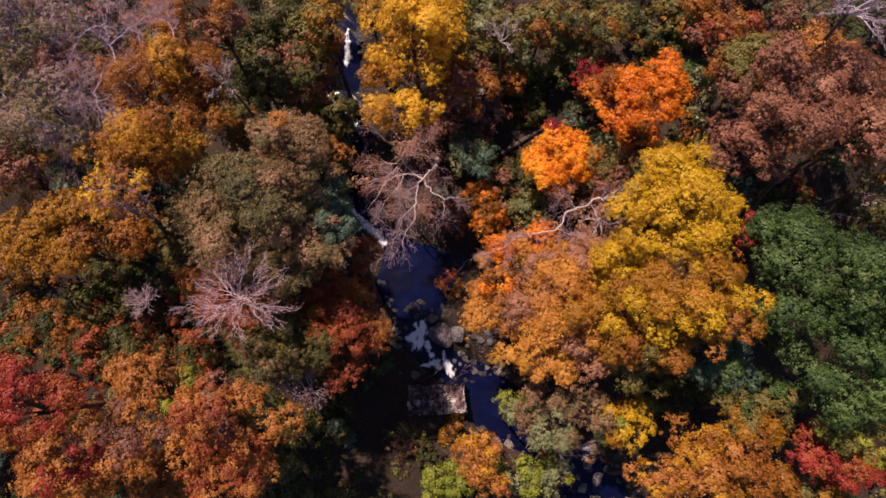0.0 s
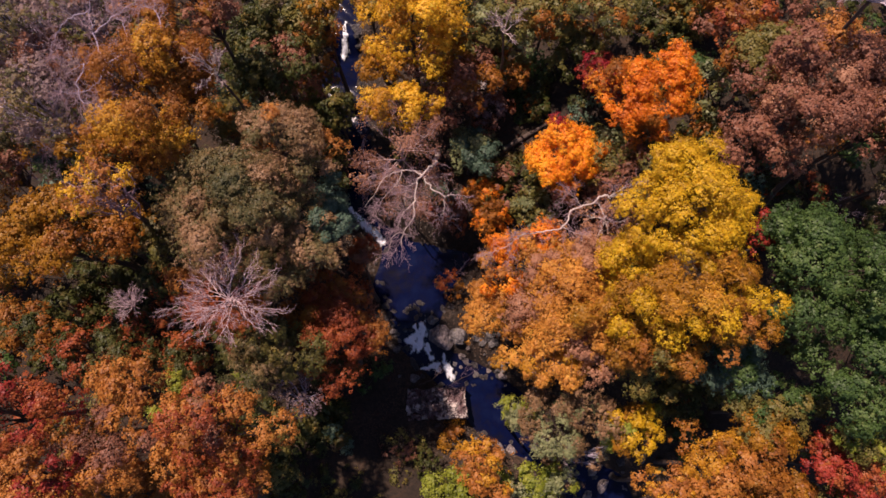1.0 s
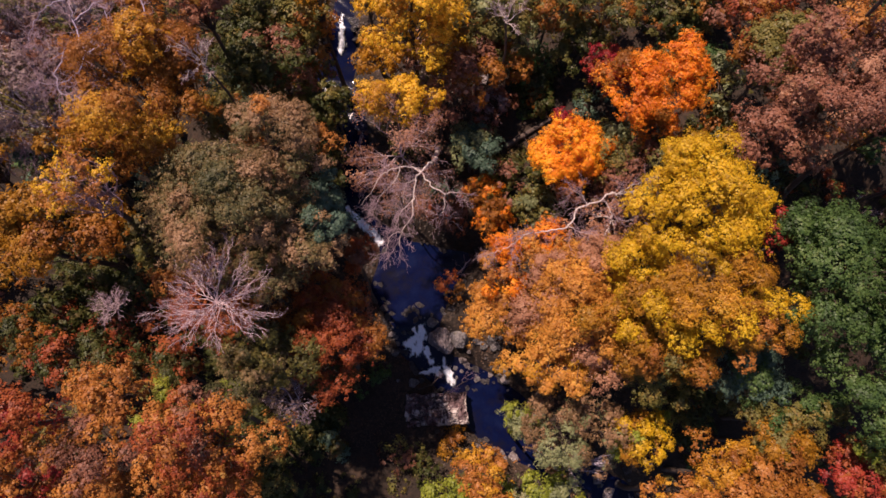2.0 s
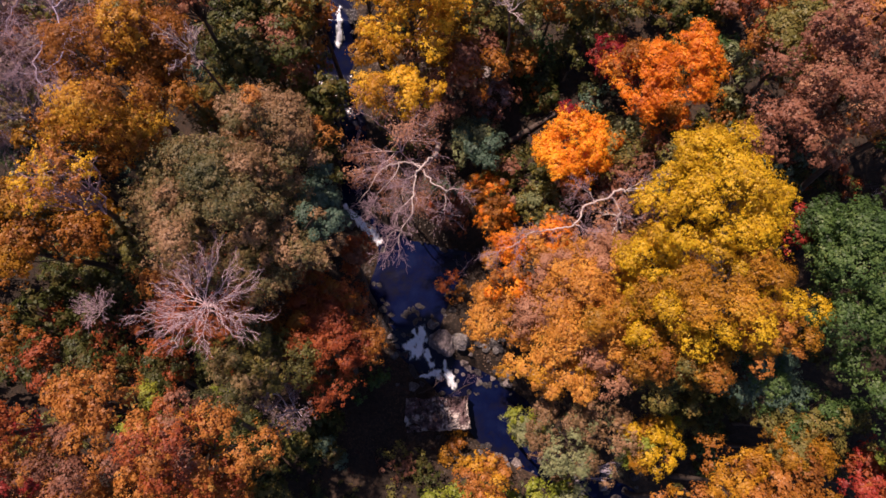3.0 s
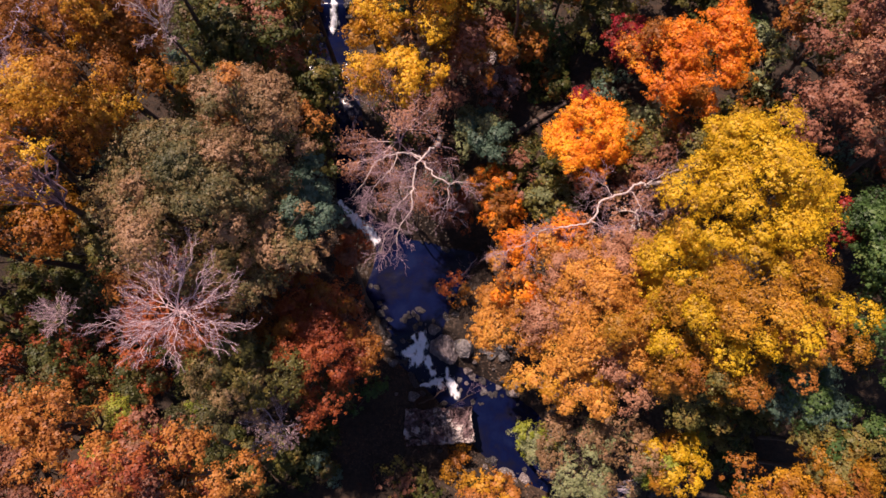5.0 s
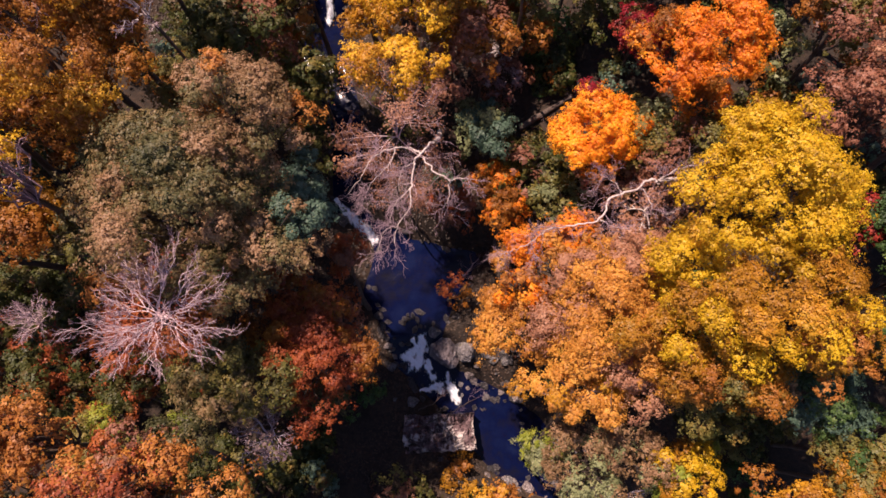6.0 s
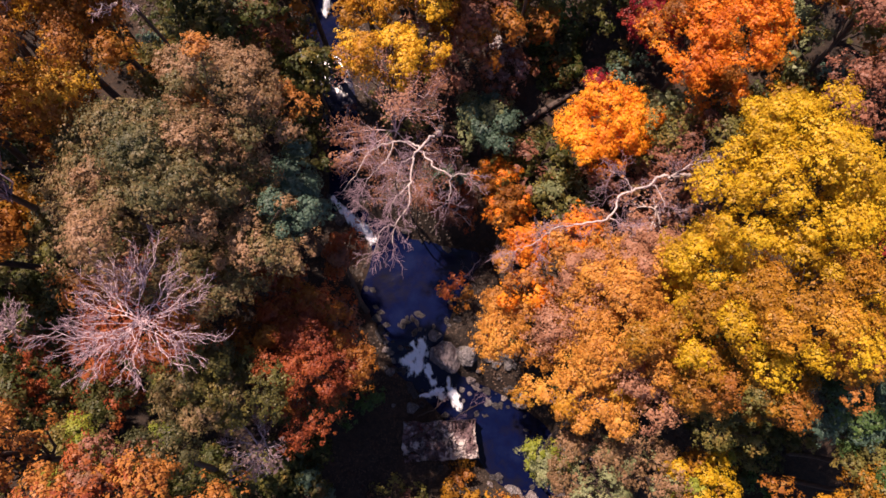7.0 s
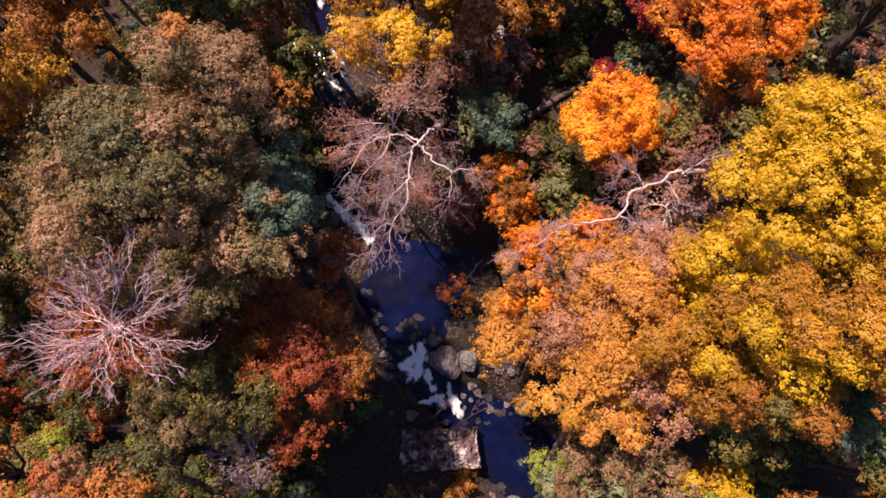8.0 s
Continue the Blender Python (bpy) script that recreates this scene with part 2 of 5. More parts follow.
def ground_z(x, y):
    x, y = np.asarray(x, float), np.asarray(y, float)
    u = np.abs(x - stream_x(y)) - stream_w(y)
    bed = -0.55 * np.clip(-u / 0.9, 0, 1)
    bank = 0.5 * np.clip(u, 0, 2) + 0.30 * np.clip(u - 2, 0, 26) + 0.12 * np.clip(u - 28, 0, 300)
    rough = (0.35 * wave(x, y, 3.1) + 0.12 * wave(x, y, 0.9, 2.0)) * np.clip(u / 2, 0.15, 1)
    return stream_z(y) + bed + bank + rough


def graded(lo, hi, step, far):
    """Positions: close together from lo to hi, then wider and wider out to far."""
    mid = list(np.arange(lo, hi + step / 2, step))
    out, s = [], step
    a, b = lo, hi
    while b < far:
        s *= 1.45
        a, b = a - s, b + s
        out.append((a, b))
    return np.array([p[0] for p in reversed(out)] + mid + [p[1] for p in out])


def grid_faces(n, m):
    i = np.arange(n - 1)[:, None] * m + np.arange(m - 1)[None]
    return np.stack([i, i + 1, i + m + 1, i + m], -1).reshape(-1, 4)


gx, gy = graded(-42, 42, 0.5, 1500), graded(-14, 48, 0.5, 1500)
GX, GY = np.meshgrid(gx, gy)
ground = new("ground", mesh_from("ground", np.stack([GX, GY, ground_z(GX, GY)], -1).reshape(-1, 3), grid_faces(len(gy), len(gx)), SOIL, True))
tagged(ground, "brown forest floor of leaf litter and soil on valley slopes", "ground", kind="structure")

wy = np.arange(-30, 60, 0.15)
ws = np.linspace(-1, 1, 33)
WX = stream_x(wy)[:, None] + ws[None] * (stream_w(wy)[:, None] + 0.25)
WY = np.repeat(wy[:, None], len(ws), 1)
slope = np.gradient(stream_z(wy), wy)[:, None]
WZ = stream_z(wy)[:, None] - 0.06 + (0.012 + 0.012 * np.clip(slope - 0.3, 0, 1)) * wave(WX, WY, 0.35)
water = new("water", mesh_from("water", np.stack([WX, WY, WZ], -1).reshape(-1, 3), grid_faces(len(wy), len(ws)), WATER, True))
tagged(water, "dark blue stream water running between rocky pools", "stream", kind="structure")


# ---- white water ----
def waterfall(lobes, seed, label, spray=350):
    """White water on a steep step of the stream: a froth sheet along lobes (x, y, x, y, half width), and loose drops over it."""
    rng = np.random.default_rng(int(seed * 10))
    L = np.array(lobes)
    pad = L[:, 4].max() * 1.8
    x0, x1 = min(L[:, 0].min(), L[:, 2].min()) - pad, max(L[:, 0].max(), L[:, 2].max()) + pad
    y0, y1 = min(L[:, 1].min(), L[:, 3].min()) - pad, max(L[:, 1].max(), L[:, 3].max()) + pad
    m, n = int((x1 - x0) / 0.035), int((y1 - y0) / 0.035)
    X, Y = np.meshgrid(np.linspace(x0, x1, m), np.linspace(y0, y1, n))
    froth = np.zeros_like(X)
    for ax, ay, bx, by, w in lobes:
        d = np.array([bx - ax, by - ay])
        t = np.clip(((X - ax) * d[0] + (Y - ay) * d[1]) / (d @ d), 0, 1)
        gap = np.hypot(X - ax - t * d[0], Y - ay - t * d[1]) + 0.10 * wave(X, Y, 0.35, seed) + 0.05 * wave(X, Y, 0.12, seed + 3)
        froth = np.maximum(froth, np.exp(-(np.clip(gap, 0, None) / w) ** 2))
    Z = stream_z(Y) + 0.03 + 0.13 * froth + 0.04 * froth * wave(X, Y, 0.09, seed + 4)
    f = grid_faces(n, m)
    f = f[(froth.ravel()[f] > 0.04).any(1)]
    me = mesh_from("waterfall", np.stack([X, Y, Z], -1).reshape(-1, 3), f, FOAM, True)
    me.attributes.new("froth", "FLOAT", "POINT").data.foreach_set("value", froth.ravel().astype(np.float32))
    ob = new("waterfall", me)
    k = rng.integers(0, len(L), spray)
    t = rng.random((spray, 1))
    P = L[k, :2] * (1 - t) + L[k, 2:4] * t + rng.normal(size=(spray, 2)) * L[k, 4:5] * 0.55
    c = np.column_stack([P, stream_z(P[:, 1]) + 0.12 + 0.12 * rng.random(spray)])
    size = rng.uniform(0.008, 0.028, (spray, 1))
    fall, side = rng.normal(size=(spray, 3)) + np.array([0, -1.2, 0]), rng.normal(size=(spray, 3))
    V = np.stack([c - fall * size, c + side * size * 0.5, c + fall * size, c - side * size * 0.5], 1).reshape(-1, 3)
    drops = mesh_from("spray", V, np.arange(4 * spray).reshape(-1, 4), FOAM, True)
    drops.attributes.new("froth", "FLOAT", "POINT").data.foreach_set("value", np.ones(4 * spray, np.float32))
    child("spray", drops, ob)
    return tagged(ob, label, "waterfall", "cascades of the stream")


# ---- rocks ----
def rock_mesh(name, seed, mat, rough=0.25, boxy=0.0, detail=2):
    bm = bmesh.new()
    bmesh.ops.create_icosphere(bm, subdivisions=detail, radius=1)
    off = Vector((seed * 7.3, seed * 3.1, seed * 1.9))
    cuts = [Vector((math.sin(seed * 5 + k * 2.4), math.cos(seed * 3 + k * 1.9), math.sin(k * 3.3 + seed))).normalized() for k in range(13)]
    for v in bm.verts:
        p = v.co.copy()
        if boxy:
            big = max(abs(p.x), abs(p.y), abs(p.z))
            p = p.lerp(p / big * 0.86, boxy)
        for c in cuts:
            over = p.dot(c) - 0.60
            if over > 0:
                p -= c * over * 0.95
        p *= 1 + rough * noise.noise(p * 1.3 + off) + 0.35 * rough * noise.noise(p * 3.7 + off) + 0.15 * rough * noise.noise(p * 9 + off)
        v.co = p
    me = bpy.data.meshes.new(name)
    bm.to_mesh(me)
    bm.free()
    me.materials.append(mat)
    return me


ROCKS = {k: [rock_mesh("rock", 1 + 10 * i + j, mat, 0.42, 0.35) for j in range(4)] for i, (k, mat) in enumerate((("grey", STONE), ("warm", STONE_WARM), ("wet", STONE_WET)))}


def rock(x, y, sx, sy, sz, kind="grey", turn=0.0, sink=0.35, which=0, label="", me=None, name="rock", z=None, lean=0.0):
    ob = new(name, me or ROCKS[kind][which % 4])
    base = float(max(ground_z(x, y), stream_z(y) - 0.16)) if z is None else z
    ob.matrix_world = pose(x, y, base + sz * (1 - 2 * sink) * 0.9, lean, 0, turn) @ Matrix.Diagonal((sx, sy, sz, 1))
    return tagged(ob, label or {"grey": "weathered grey stone in the stream bed", "warm": "pinkish grey stone beside the stream", "wet": "dark wet stone lying in the stream"}[kind], "rock", "rocks of the stream")


def slab_mesh(name, seed, size, mat):
    """A blocky ledge of rock: ragged sides, a stepped top and cracks across it."""
    nx, ny, nz = 40, 22, 7
    bm = bmesh.new()
    bmesh.ops.create_cube(bm, size=2)
    bmesh.ops.subdivide_edges(bm, edges=[e for e in bm.edges if abs(e.verts[0].co.x - e.verts[1].co.x) > 1], cuts=nx, use_grid_fill=True)
    bmesh.ops.subdivide_edges(bm, edges=[e for e in bm.edges if abs(e.verts[0].co.y - e.verts[1].co.y) > 1], cuts=ny, use_grid_fill=True)
    bmesh.ops.subdivide_edges(bm, edges=[e for e in bm.edges if abs(e.verts[0].co.z - e.verts[1].co.z) > 1], cuts=nz, use_grid_fill=True)
    off = Vector((seed, seed * 2.3, 0))
    for v in bm.verts:
        q = Vector((v.co.x * size[0], v.co.y * size[1], v.co.z * size[2]))
        flat = Vector((q.x, q.y, 0))
        q.x += (0.16 * noise.noise(flat * 0.9 + off) + 0.10 * noise.noise(q * 3.1 + off)) * abs(v.co.x) ** 2
        q.y += (0.16 * noise.noise(flat * 1.1 - off) + 0.10 * noise.noise(q * 2.7 - off)) * abs(v.co.y) ** 2
        if v.co.z > 0:
            step = math.floor(3.2 * noise.noise(flat * 0.85 + off * 3) + 0.5) * 0.17
            crack = min(abs(noise.noise(flat * 0.8 + off * 5)) / 0.05, abs(noise.noise(flat * 1.3 - off * 4)) / 0.05, 1)
            q.z += v.co.z * (step - 0.34 * (1 - crack) + 0.09 * noise.noise(flat * 3.3 + off) + 0.06 * noise.noise(flat * 7 - off))
            q.z -= 0.10 * max(abs(v.co.x) ** 8, abs(v.co.y) ** 8) * v.co.z
        v.co = q
    me = bpy.data.meshes.new(name)
    bm.to_mesh(me)
    bm.free()
    me.materials.append(mat)
    return me

# ---- trees ----
def tube_arrays(lines, sides):
    """Vertices and quads of tapering tubes: each line an array of points and one of radii."""
    V, F, n0 = [], [], 0
    ang = np.arange(sides) * 2 * np.pi / sides
    ca, sa = np.cos(ang), np.sin(ang)
    ring = np.arange(sides)
    nxt = (ring + 1) % sides
    for pts, rad in lines:
        n = len(pts)
        tan = np.gradient(pts, axis=0)
        tan /= np.linalg.norm(tan, axis=1)[:, None] + 1e-9
        ref = np.where(np.abs(tan[:, 2:3]) > 0.9, np.array([[1.0, 0, 0]]), np.array([[0, 0, 1.0]]))
        a = np.cross(tan, ref)
        a /= np.linalg.norm(a, axis=1)[:, None] + 1e-9
        b = np.cross(tan, a)
        V.append((pts[:, None] + rad[:, None, None] * (ca[None, :, None] * a[:, None] + sa[None, :, None] * b[:, None])).reshape(-1, 3))
        i = n0 + np.arange(n - 1)[:, None] * sides
        F.append(np.stack([i + ring, i + nxt, i + sides + nxt, i + sides + ring], -1).reshape(-1, 4))
        n0 += n * sides
    return np.concatenate(V), np.concatenate(F)


def tubes(name, lines, sides, mat):
    v, f = tube_arrays(lines, sides)
    return mesh_from(name, v, f, mat, True)


def bent(rng, p, q, n, wobble, sag=0.0):
    """A crooked line of n points from p to q."""
    s = np.linspace(0, 1, n)[:, None]
    d = np.linalg.norm(q - p)
    k = rng.normal(size=(3, 3)) * wobble * d
    curve = k[0] * np.sin(np.pi * s) + 0.5 * k[1] * np.sin(2 * np.pi * s) + 0.35 * k[2] * np.sin(3 * np.pi * s)
    curve[:, 2:] += sag * d * np.sin(np.pi * s)
    return p + (q - p) * s + curve


def unit(v):
    return v / (np.linalg.norm(v, axis=-1, keepdims=True) + 1e-9)


def leaves(rng, centres, out, size, flat=0.2):
    """One small broad pointed leaf at each centre, its face turned mostly along out."""
    n = len(centres)
    up = unit(out + np.array([0, 0, flat]) + rng.normal(size=(n, 3)) * 0.2)
    side = unit(np.cross(up, rng.normal(size=(n, 3))))
    along = np.cross(side, up)
    s = size * rng.uniform(0.6, 1.35, (n, 1))
    w = s * rng.uniform(0.42, 0.62, (n, 1))
    V = np.stack([centres - along * s * 0.4 + side * w, centres + along * s * 0.6, centres - along * s * 0.4 - side * w], 1)
    return V.reshape(-1, 3), np.arange(3 * n).reshape(n, 3)


def foliage_mesh(name, rng, centres, sizes, per_m2, leaf, mat):
    """The leaves of some clumps as one mesh; each tuft of leaves has a shade of its own."""
    P, O, T = leaf_cloud(rng, centres, sizes, per_m2, 0.05 + 1.3 * leaf)
    v, f = leaves(rng, P, O, leaf)
    me = mesh_from(name, v, f, mat)
    me.attributes.new("tuft", "FLOAT", "FACE").data.foreach_set("value", T.astype(np.float32))
    return me


def lobes_of(rng, r, count, ragged):
    """Clumps of foliage on an uneven crown of half-axes r: centres and radii, more of them on the top and sides than below."""
    r = np.asarray(r, float)
    k = np.arange(count) + 0.5
    zz = 1 - 1.40 * k / count
    th = k * 2.39996 + rng.uniform(0, 6.28)
    d = np.stack([np.sqrt(np.clip(1 - zz ** 2, 0, 1)) * np.cos(th), np.sqrt(np.clip(1 - zz ** 2, 0, 1)) * np.sin(th), zz], 1)
    d = unit(d + rng.normal(size=d.shape) * 0.25)
    swell = np.ones(count)
    for _ in range(4):
        swell += (0.07 + 0.10 * ragged) * np.sin(d @ rng.normal(size=3) * 2.6 + rng.uniform(0, 6.28))
    c = d * r * (swell * rng.uniform(0.62 - 0.2 * ragged, 0.88, count))[:, None]
    size = min(r[0], r[1]) * rng.uniform(0.15, 0.40, count) * (24 / count) ** 0.3
    return c, np.clip(size, 0.22, 1.6)


def leaf_cloud(rng, centres, sizes, per_m2, spray):
    """Tufts of leaves over the shells of the clumps, each tuft a small dome at a twig's end; looser on the undersides."""
    P, O, T = [], [], []
    mid = centres.mean(0)
    low = mid[2] - 0.35 * (centres[:, 2].max() - mid[2])
    for c, s in zip(centres, sizes):
        n = int(4 * np.pi * s * s * per_m2 * (0.5 if c[2] < low else 1.0)) + 12
        m = max(6, n // 14)
        d = unit(rng.normal(size=(m, 3)) + 0.6 * unit(c - mid) + np.array([0, 0, 0.5]))
        lump = 1 + 0.22 * np.sin(d @ rng.normal(size=3) * 3 + rng.uniform(0, 6.28))
        far = rng.uniform(0.62, 1.10, m)
        far[rng.random(m) < 0.14] *= 1.35
        turn, long = rng.uniform(0, 3.14), rng.uniform(1.0, 1.5)
        shell = d * (lump * far * s)[:, None] * np.array([1.0, 1.0, 0.72])
        along = np.array([math.cos(turn), math.sin(turn), 0])
        q = c + shell + (shell @ along)[:, None] * along * (long - 1)
        wide = spray * rng.uniform(0.7, 1.6, m)
        pick = rng.integers(0, m, n)
        e = unit(rng.normal(size=(n, 3)) + 0.7 * d[pick] + np.array([0, 0, 0.6]))
        P.append(q[pick] + e * (wide[pick] * np.sqrt(rng.random(n)))[:, None] * np.array([1.15, 1.15, 0.7]))
        O.append(0.8 * e + 0.5 * d[pick])
        T.append(rng.random(m)[pick])
    return np.concatenate(P), np.concatenate(O), np.concatenate(T)


def tree(name, label, category, seed, centre, r, leaf_mats, per_m2=190, leaf=0.115, count=28, ragged=0.9, bark="brown", group="", base=None, twigs=0):
    """A broadleaf tree: its crown's centre and half-axes; trunk and limbs below; leaf_mats: one crown part for each of (material, share)."""
    rng = np.random.default_rng(seed)
    centre, r = np.asarray(centre, float), np.asarray(r, float)
    bx, by = (centre[0] + rng.normal() * 0.3, centre[1] + rng.normal() * 0.3) if base is None else base
    bz = float(ground_z(bx, by))
    foot = np.array([bx, by, bz])
    ob = new(name)
    ob.location = foot
    tagged(ob, label, category, group)
    c = centre - foot
    height = c[2] + r[2]
    thick = 0.045 + 0.010 * height
    top = c + np.array([0, 0, r[2] * 0.45])
    fork = max(0.25 * height, c[2] - r[2] * 0.9)
    line = bent(rng, np.array([0, 0, -0.3]), top, 9, 0.02)
    child("trunk", tubes("trunk", [(line, np.linspace(thick * 1.15, thick * 0.25, 9))], 8, BARK["brown"]), ob)
    lc, ls = lobes_of(rng, r, count, ragged)
    order = np.argsort(lc[:, 2])
    limbs = set(order[:: max(1, count // 8)][:8].tolist())
    fine = []
    for i in range(count):
        a = rng.uniform(0.35, 0.85)
        k = int(a * 8)
        p = line[k] if line[k][2] > fork * 0.8 else line[6]
        q = c + lc[i]
        if q[2] < p[2] - 1:
            p = line[max(3, k - 2)]
        pts = bent(rng, p, q, 6, 0.06, 0.05)
        rad = np.linspace(thick * 0.3, 0.016, 6)
        for _ in range(1 + twigs):
            e = q + unit(rng.normal(size=3) + 0.6 * unit(lc[i])) * ls[i] * rng.uniform(0.8, 1.15)
            fine.append((bent(rng, pts[rng.integers(3, 6)], e, 3, 0.08), np.linspace(0.022, 0.006, 3)))
        if i in limbs:
            child("limb", tubes("limb", [(pts, rad)], 6, BARK[bark]), ob)
        else:
            fine.append((pts, rad * 0.8))
    child("twig_spray", tubes("twig_spray", fine, 3, BARK[bark]), ob, kind="stuff")
    sun_side = rng.permutation(count)
    start = 0
    for mat, share in leaf_mats:
        stop = count if (mat, share) == leaf_mats[-1] else min(count, start + max(1, round(share * count)))
        pick = sun_side[start:stop]
        start = stop
        if len(pick) == 0:
            continue
        child("crown", foliage_mesh("crown", rng, c + lc[pick], ls[pick], per_m2, leaf, LEAF[mat]), ob, kind="stuff")
    return ob


def branching(rng, start, way, length, radius, depth, out, level, spread=0.45, rise=0.12):
    """Grows a limb and its side branches; out[level] collects the lines."""
    n = 7 if level == 0 else 5 if level == 1 else 3
    pts = bent(rng, start, start + way * length, n, 0.09 + 0.02 * level)
    out[level].append((pts, np.linspace(radius, max(0.0045, radius * 0.4), n)))
    if level == depth:
        return
    kids = (6, 5, 4, 2)[min(level, 3)]
    for j in range(kids):
        s = 0.25 + 0.75 * (j + rng.uniform(0.1, 0.9)) / kids
        k = min(n - 1, int(round(s * (n - 1))))
        w = unit(way + rng.normal(size=3) * spread + np.array([0, 0, rise]))
        branching(rng, pts[k], w, length * rng.uniform(0.34, 0.6) * (1.2 - 0.5 * s), max(0.0055, radius * (0.72 - 0.3 * s)), depth, out, level + 1, spread, rise)


def bare_tree(name, label, category, seed, centre, r, bark="pink", limbs=11, thick=0.16, leaf_mat=None, sparse=0, base=None, flat=0.08, depth=3, group="", leaf=0.12, arc=(0.0, 6.283)):
    """A tree without most of its leaves: a dome of limbs and twigs; sparse: how many leaves still cling to it."""
    rng = np.random.default_rng(seed)
    centre, r = np.asarray(centre, float), np.asarray(r, float)
    bx, by = (centre[0], centre[1]) if base is None else base
    foot = np.array([bx, by, float(ground_z(bx, by))])
    ob = new(name)
    ob.location = foot
    tagged(ob, label, category, group)
    c = centre - foot
    fork = c + np.array([0, 0, -r[2] * 0.75])
    line = bent(rng, np.array([0, 0, -0.3]), fork, 8, 0.03)
    child("trunk", tubes("trunk", [(line, np.linspace(thick * 1.1, thick * 0.7, 8))], 8, BARK["brown"]), ob)
    ends = []
    for j in range(limbs):
        th = arc[0] + (j + rng.uniform(-0.3, 0.3)) * (arc[1] - arc[0]) / limbs
        el = rng.uniform(flat, flat + 0.6) if j % 4 else rng.uniform(0.7, 1.2)
        way = unit(np.array([math.cos(th) * math.cos(el) * r[0], math.sin(th) * math.cos(el) * r[1], math.sin(el) * r[2] * 1.6]))
        reach = 1 / math.sqrt((way[0] / r[0]) ** 2 + (way[1] / r[1]) ** 2 + (way[2] / (r[2] * 1.7)) ** 2)
        out = [[] for _ in range(depth + 1)]
        branching(rng, fork + rng.normal(size=3) * 0.05, way, reach * rng.uniform(0.62, 0.9), thick * 0.42, depth, out, 0, 0.38)
        limb = child("limb", tubes("limb", out[0] + out[1] + out[2][::2], 4, BARK[bark]), ob)
        fine = out[2][1::2] + [l for lv in out[3:] for l in lv]
        child("twig_spray", tubes("twig_spray", fine, 3, BARK["mauve"]), limb, kind="stuff")
        ends += [l[0][-1] for l in out[-1]] + [l[0][-1] for l in out[-2]]
    if sparse and leaf_mat:
        e = np.array(ends)[rng.integers(0, len(ends), sparse)] + rng.normal(size=(sparse, 3)) * 0.16
        v, f = leaves(rng, e, unit(e - fork), leaf)
        child("crown", mesh_from("crown", v, f, LEAF[leaf_mat]), ob, "few leaves still clinging to the twigs", "stuff")
    return ob


# ---- undergrowth ----
def shrub(name, label, seed, r, height, mats, leaf=0.15, per_m2=38, clumps=7):
    """A low bush: several stems from one foot and uneven clumps of leaves."""
    rng = np.random.default_rng(seed)
    ob = tagged(new(name), label, "shrub", "undergrowth of the valley")
    c = np.stack([rng.normal(size=clumps) * r * 0.45, rng.normal(size=clumps) * r * 0.45, height * rng.uniform(0.35, 0.9, clumps)], 1)
    size = r * rng.uniform(0.28, 0.55, clumps)
    for i in range(min(4, clumps)):
        child("stem", tubes("stem", [(bent(rng, np.array([0, 0, -0.2]), c[i], 5, 0.08), np.linspace(0.045, 0.012, 5))], 5, BARK["brown"]), ob)
    for mat, pick in mats:
        child("foliage", foliage_mesh("foliage", rng, c[pick], size[pick], per_m2, leaf, LEAF[mat]), ob, kind="stuff")
    return ob


def limb_line(points, radius, tip, parent, bark, seed, name="limb", twigs=10):
    """A crooked limb through a few bends, with side twigs as its own part."""
    rng = np.random.default_rng(seed)
    p = np.asarray(points, float)
    t = np.linspace(0, len(p) - 1, 5 * (len(p) - 1) + 1)
    i = np.clip(t.astype(int), 0, len(p) - 2)
    f = (t - i)[:, None]
    g = np.gradient(p, axis=0) * 0.8
    h = (2 * f ** 3 - 3 * f ** 2 + 1) * p[i] + (f ** 3 - 2 * f ** 2 + f) * g[i] + (3 * f ** 2 - 2 * f ** 3) * p[i + 1] + (f ** 3 - f ** 2) * g[i + 1]
    h += rng.normal(size=h.shape) * 0.035
    limb = child(name, tubes(name, [(h, np.linspace(radius, tip, len(h)))], 6, BARK[bark]), parent)
    out = [[] for _ in range(4)]
    for k in rng.integers(len(h) // 4, len(h), twigs):
        way = unit(h[k] - h[max(0, k - 3)] + rng.normal(size=3) * 0.35)
        branching(rng, h[k], unit(way + rng.normal(size=3) * 0.5), rng.uniform(0.5, 1.3), 0.010, 2 if k % 2 else 1, out, 0, 0.6)
    child("twig_spray", tubes("twig_spray", [l for lv in out for l in lv], 3, BARK["mauve"]), limb, kind="stuff")
    return limb

# ---- the pale sycamore that hangs over the middle pool ----
sycamore = tagged(new("sycamore_tree"), "crooked pale sycamore with bare white limbs above the pool", "tree")
sycamore.location = (-0.38, 21.72, float(ground_z(-0.38, 21.72)))


def over(ob, points):
    """World points seen from a tree's foot."""
    return [tuple(Vector(p) - ob.location) for p in points]


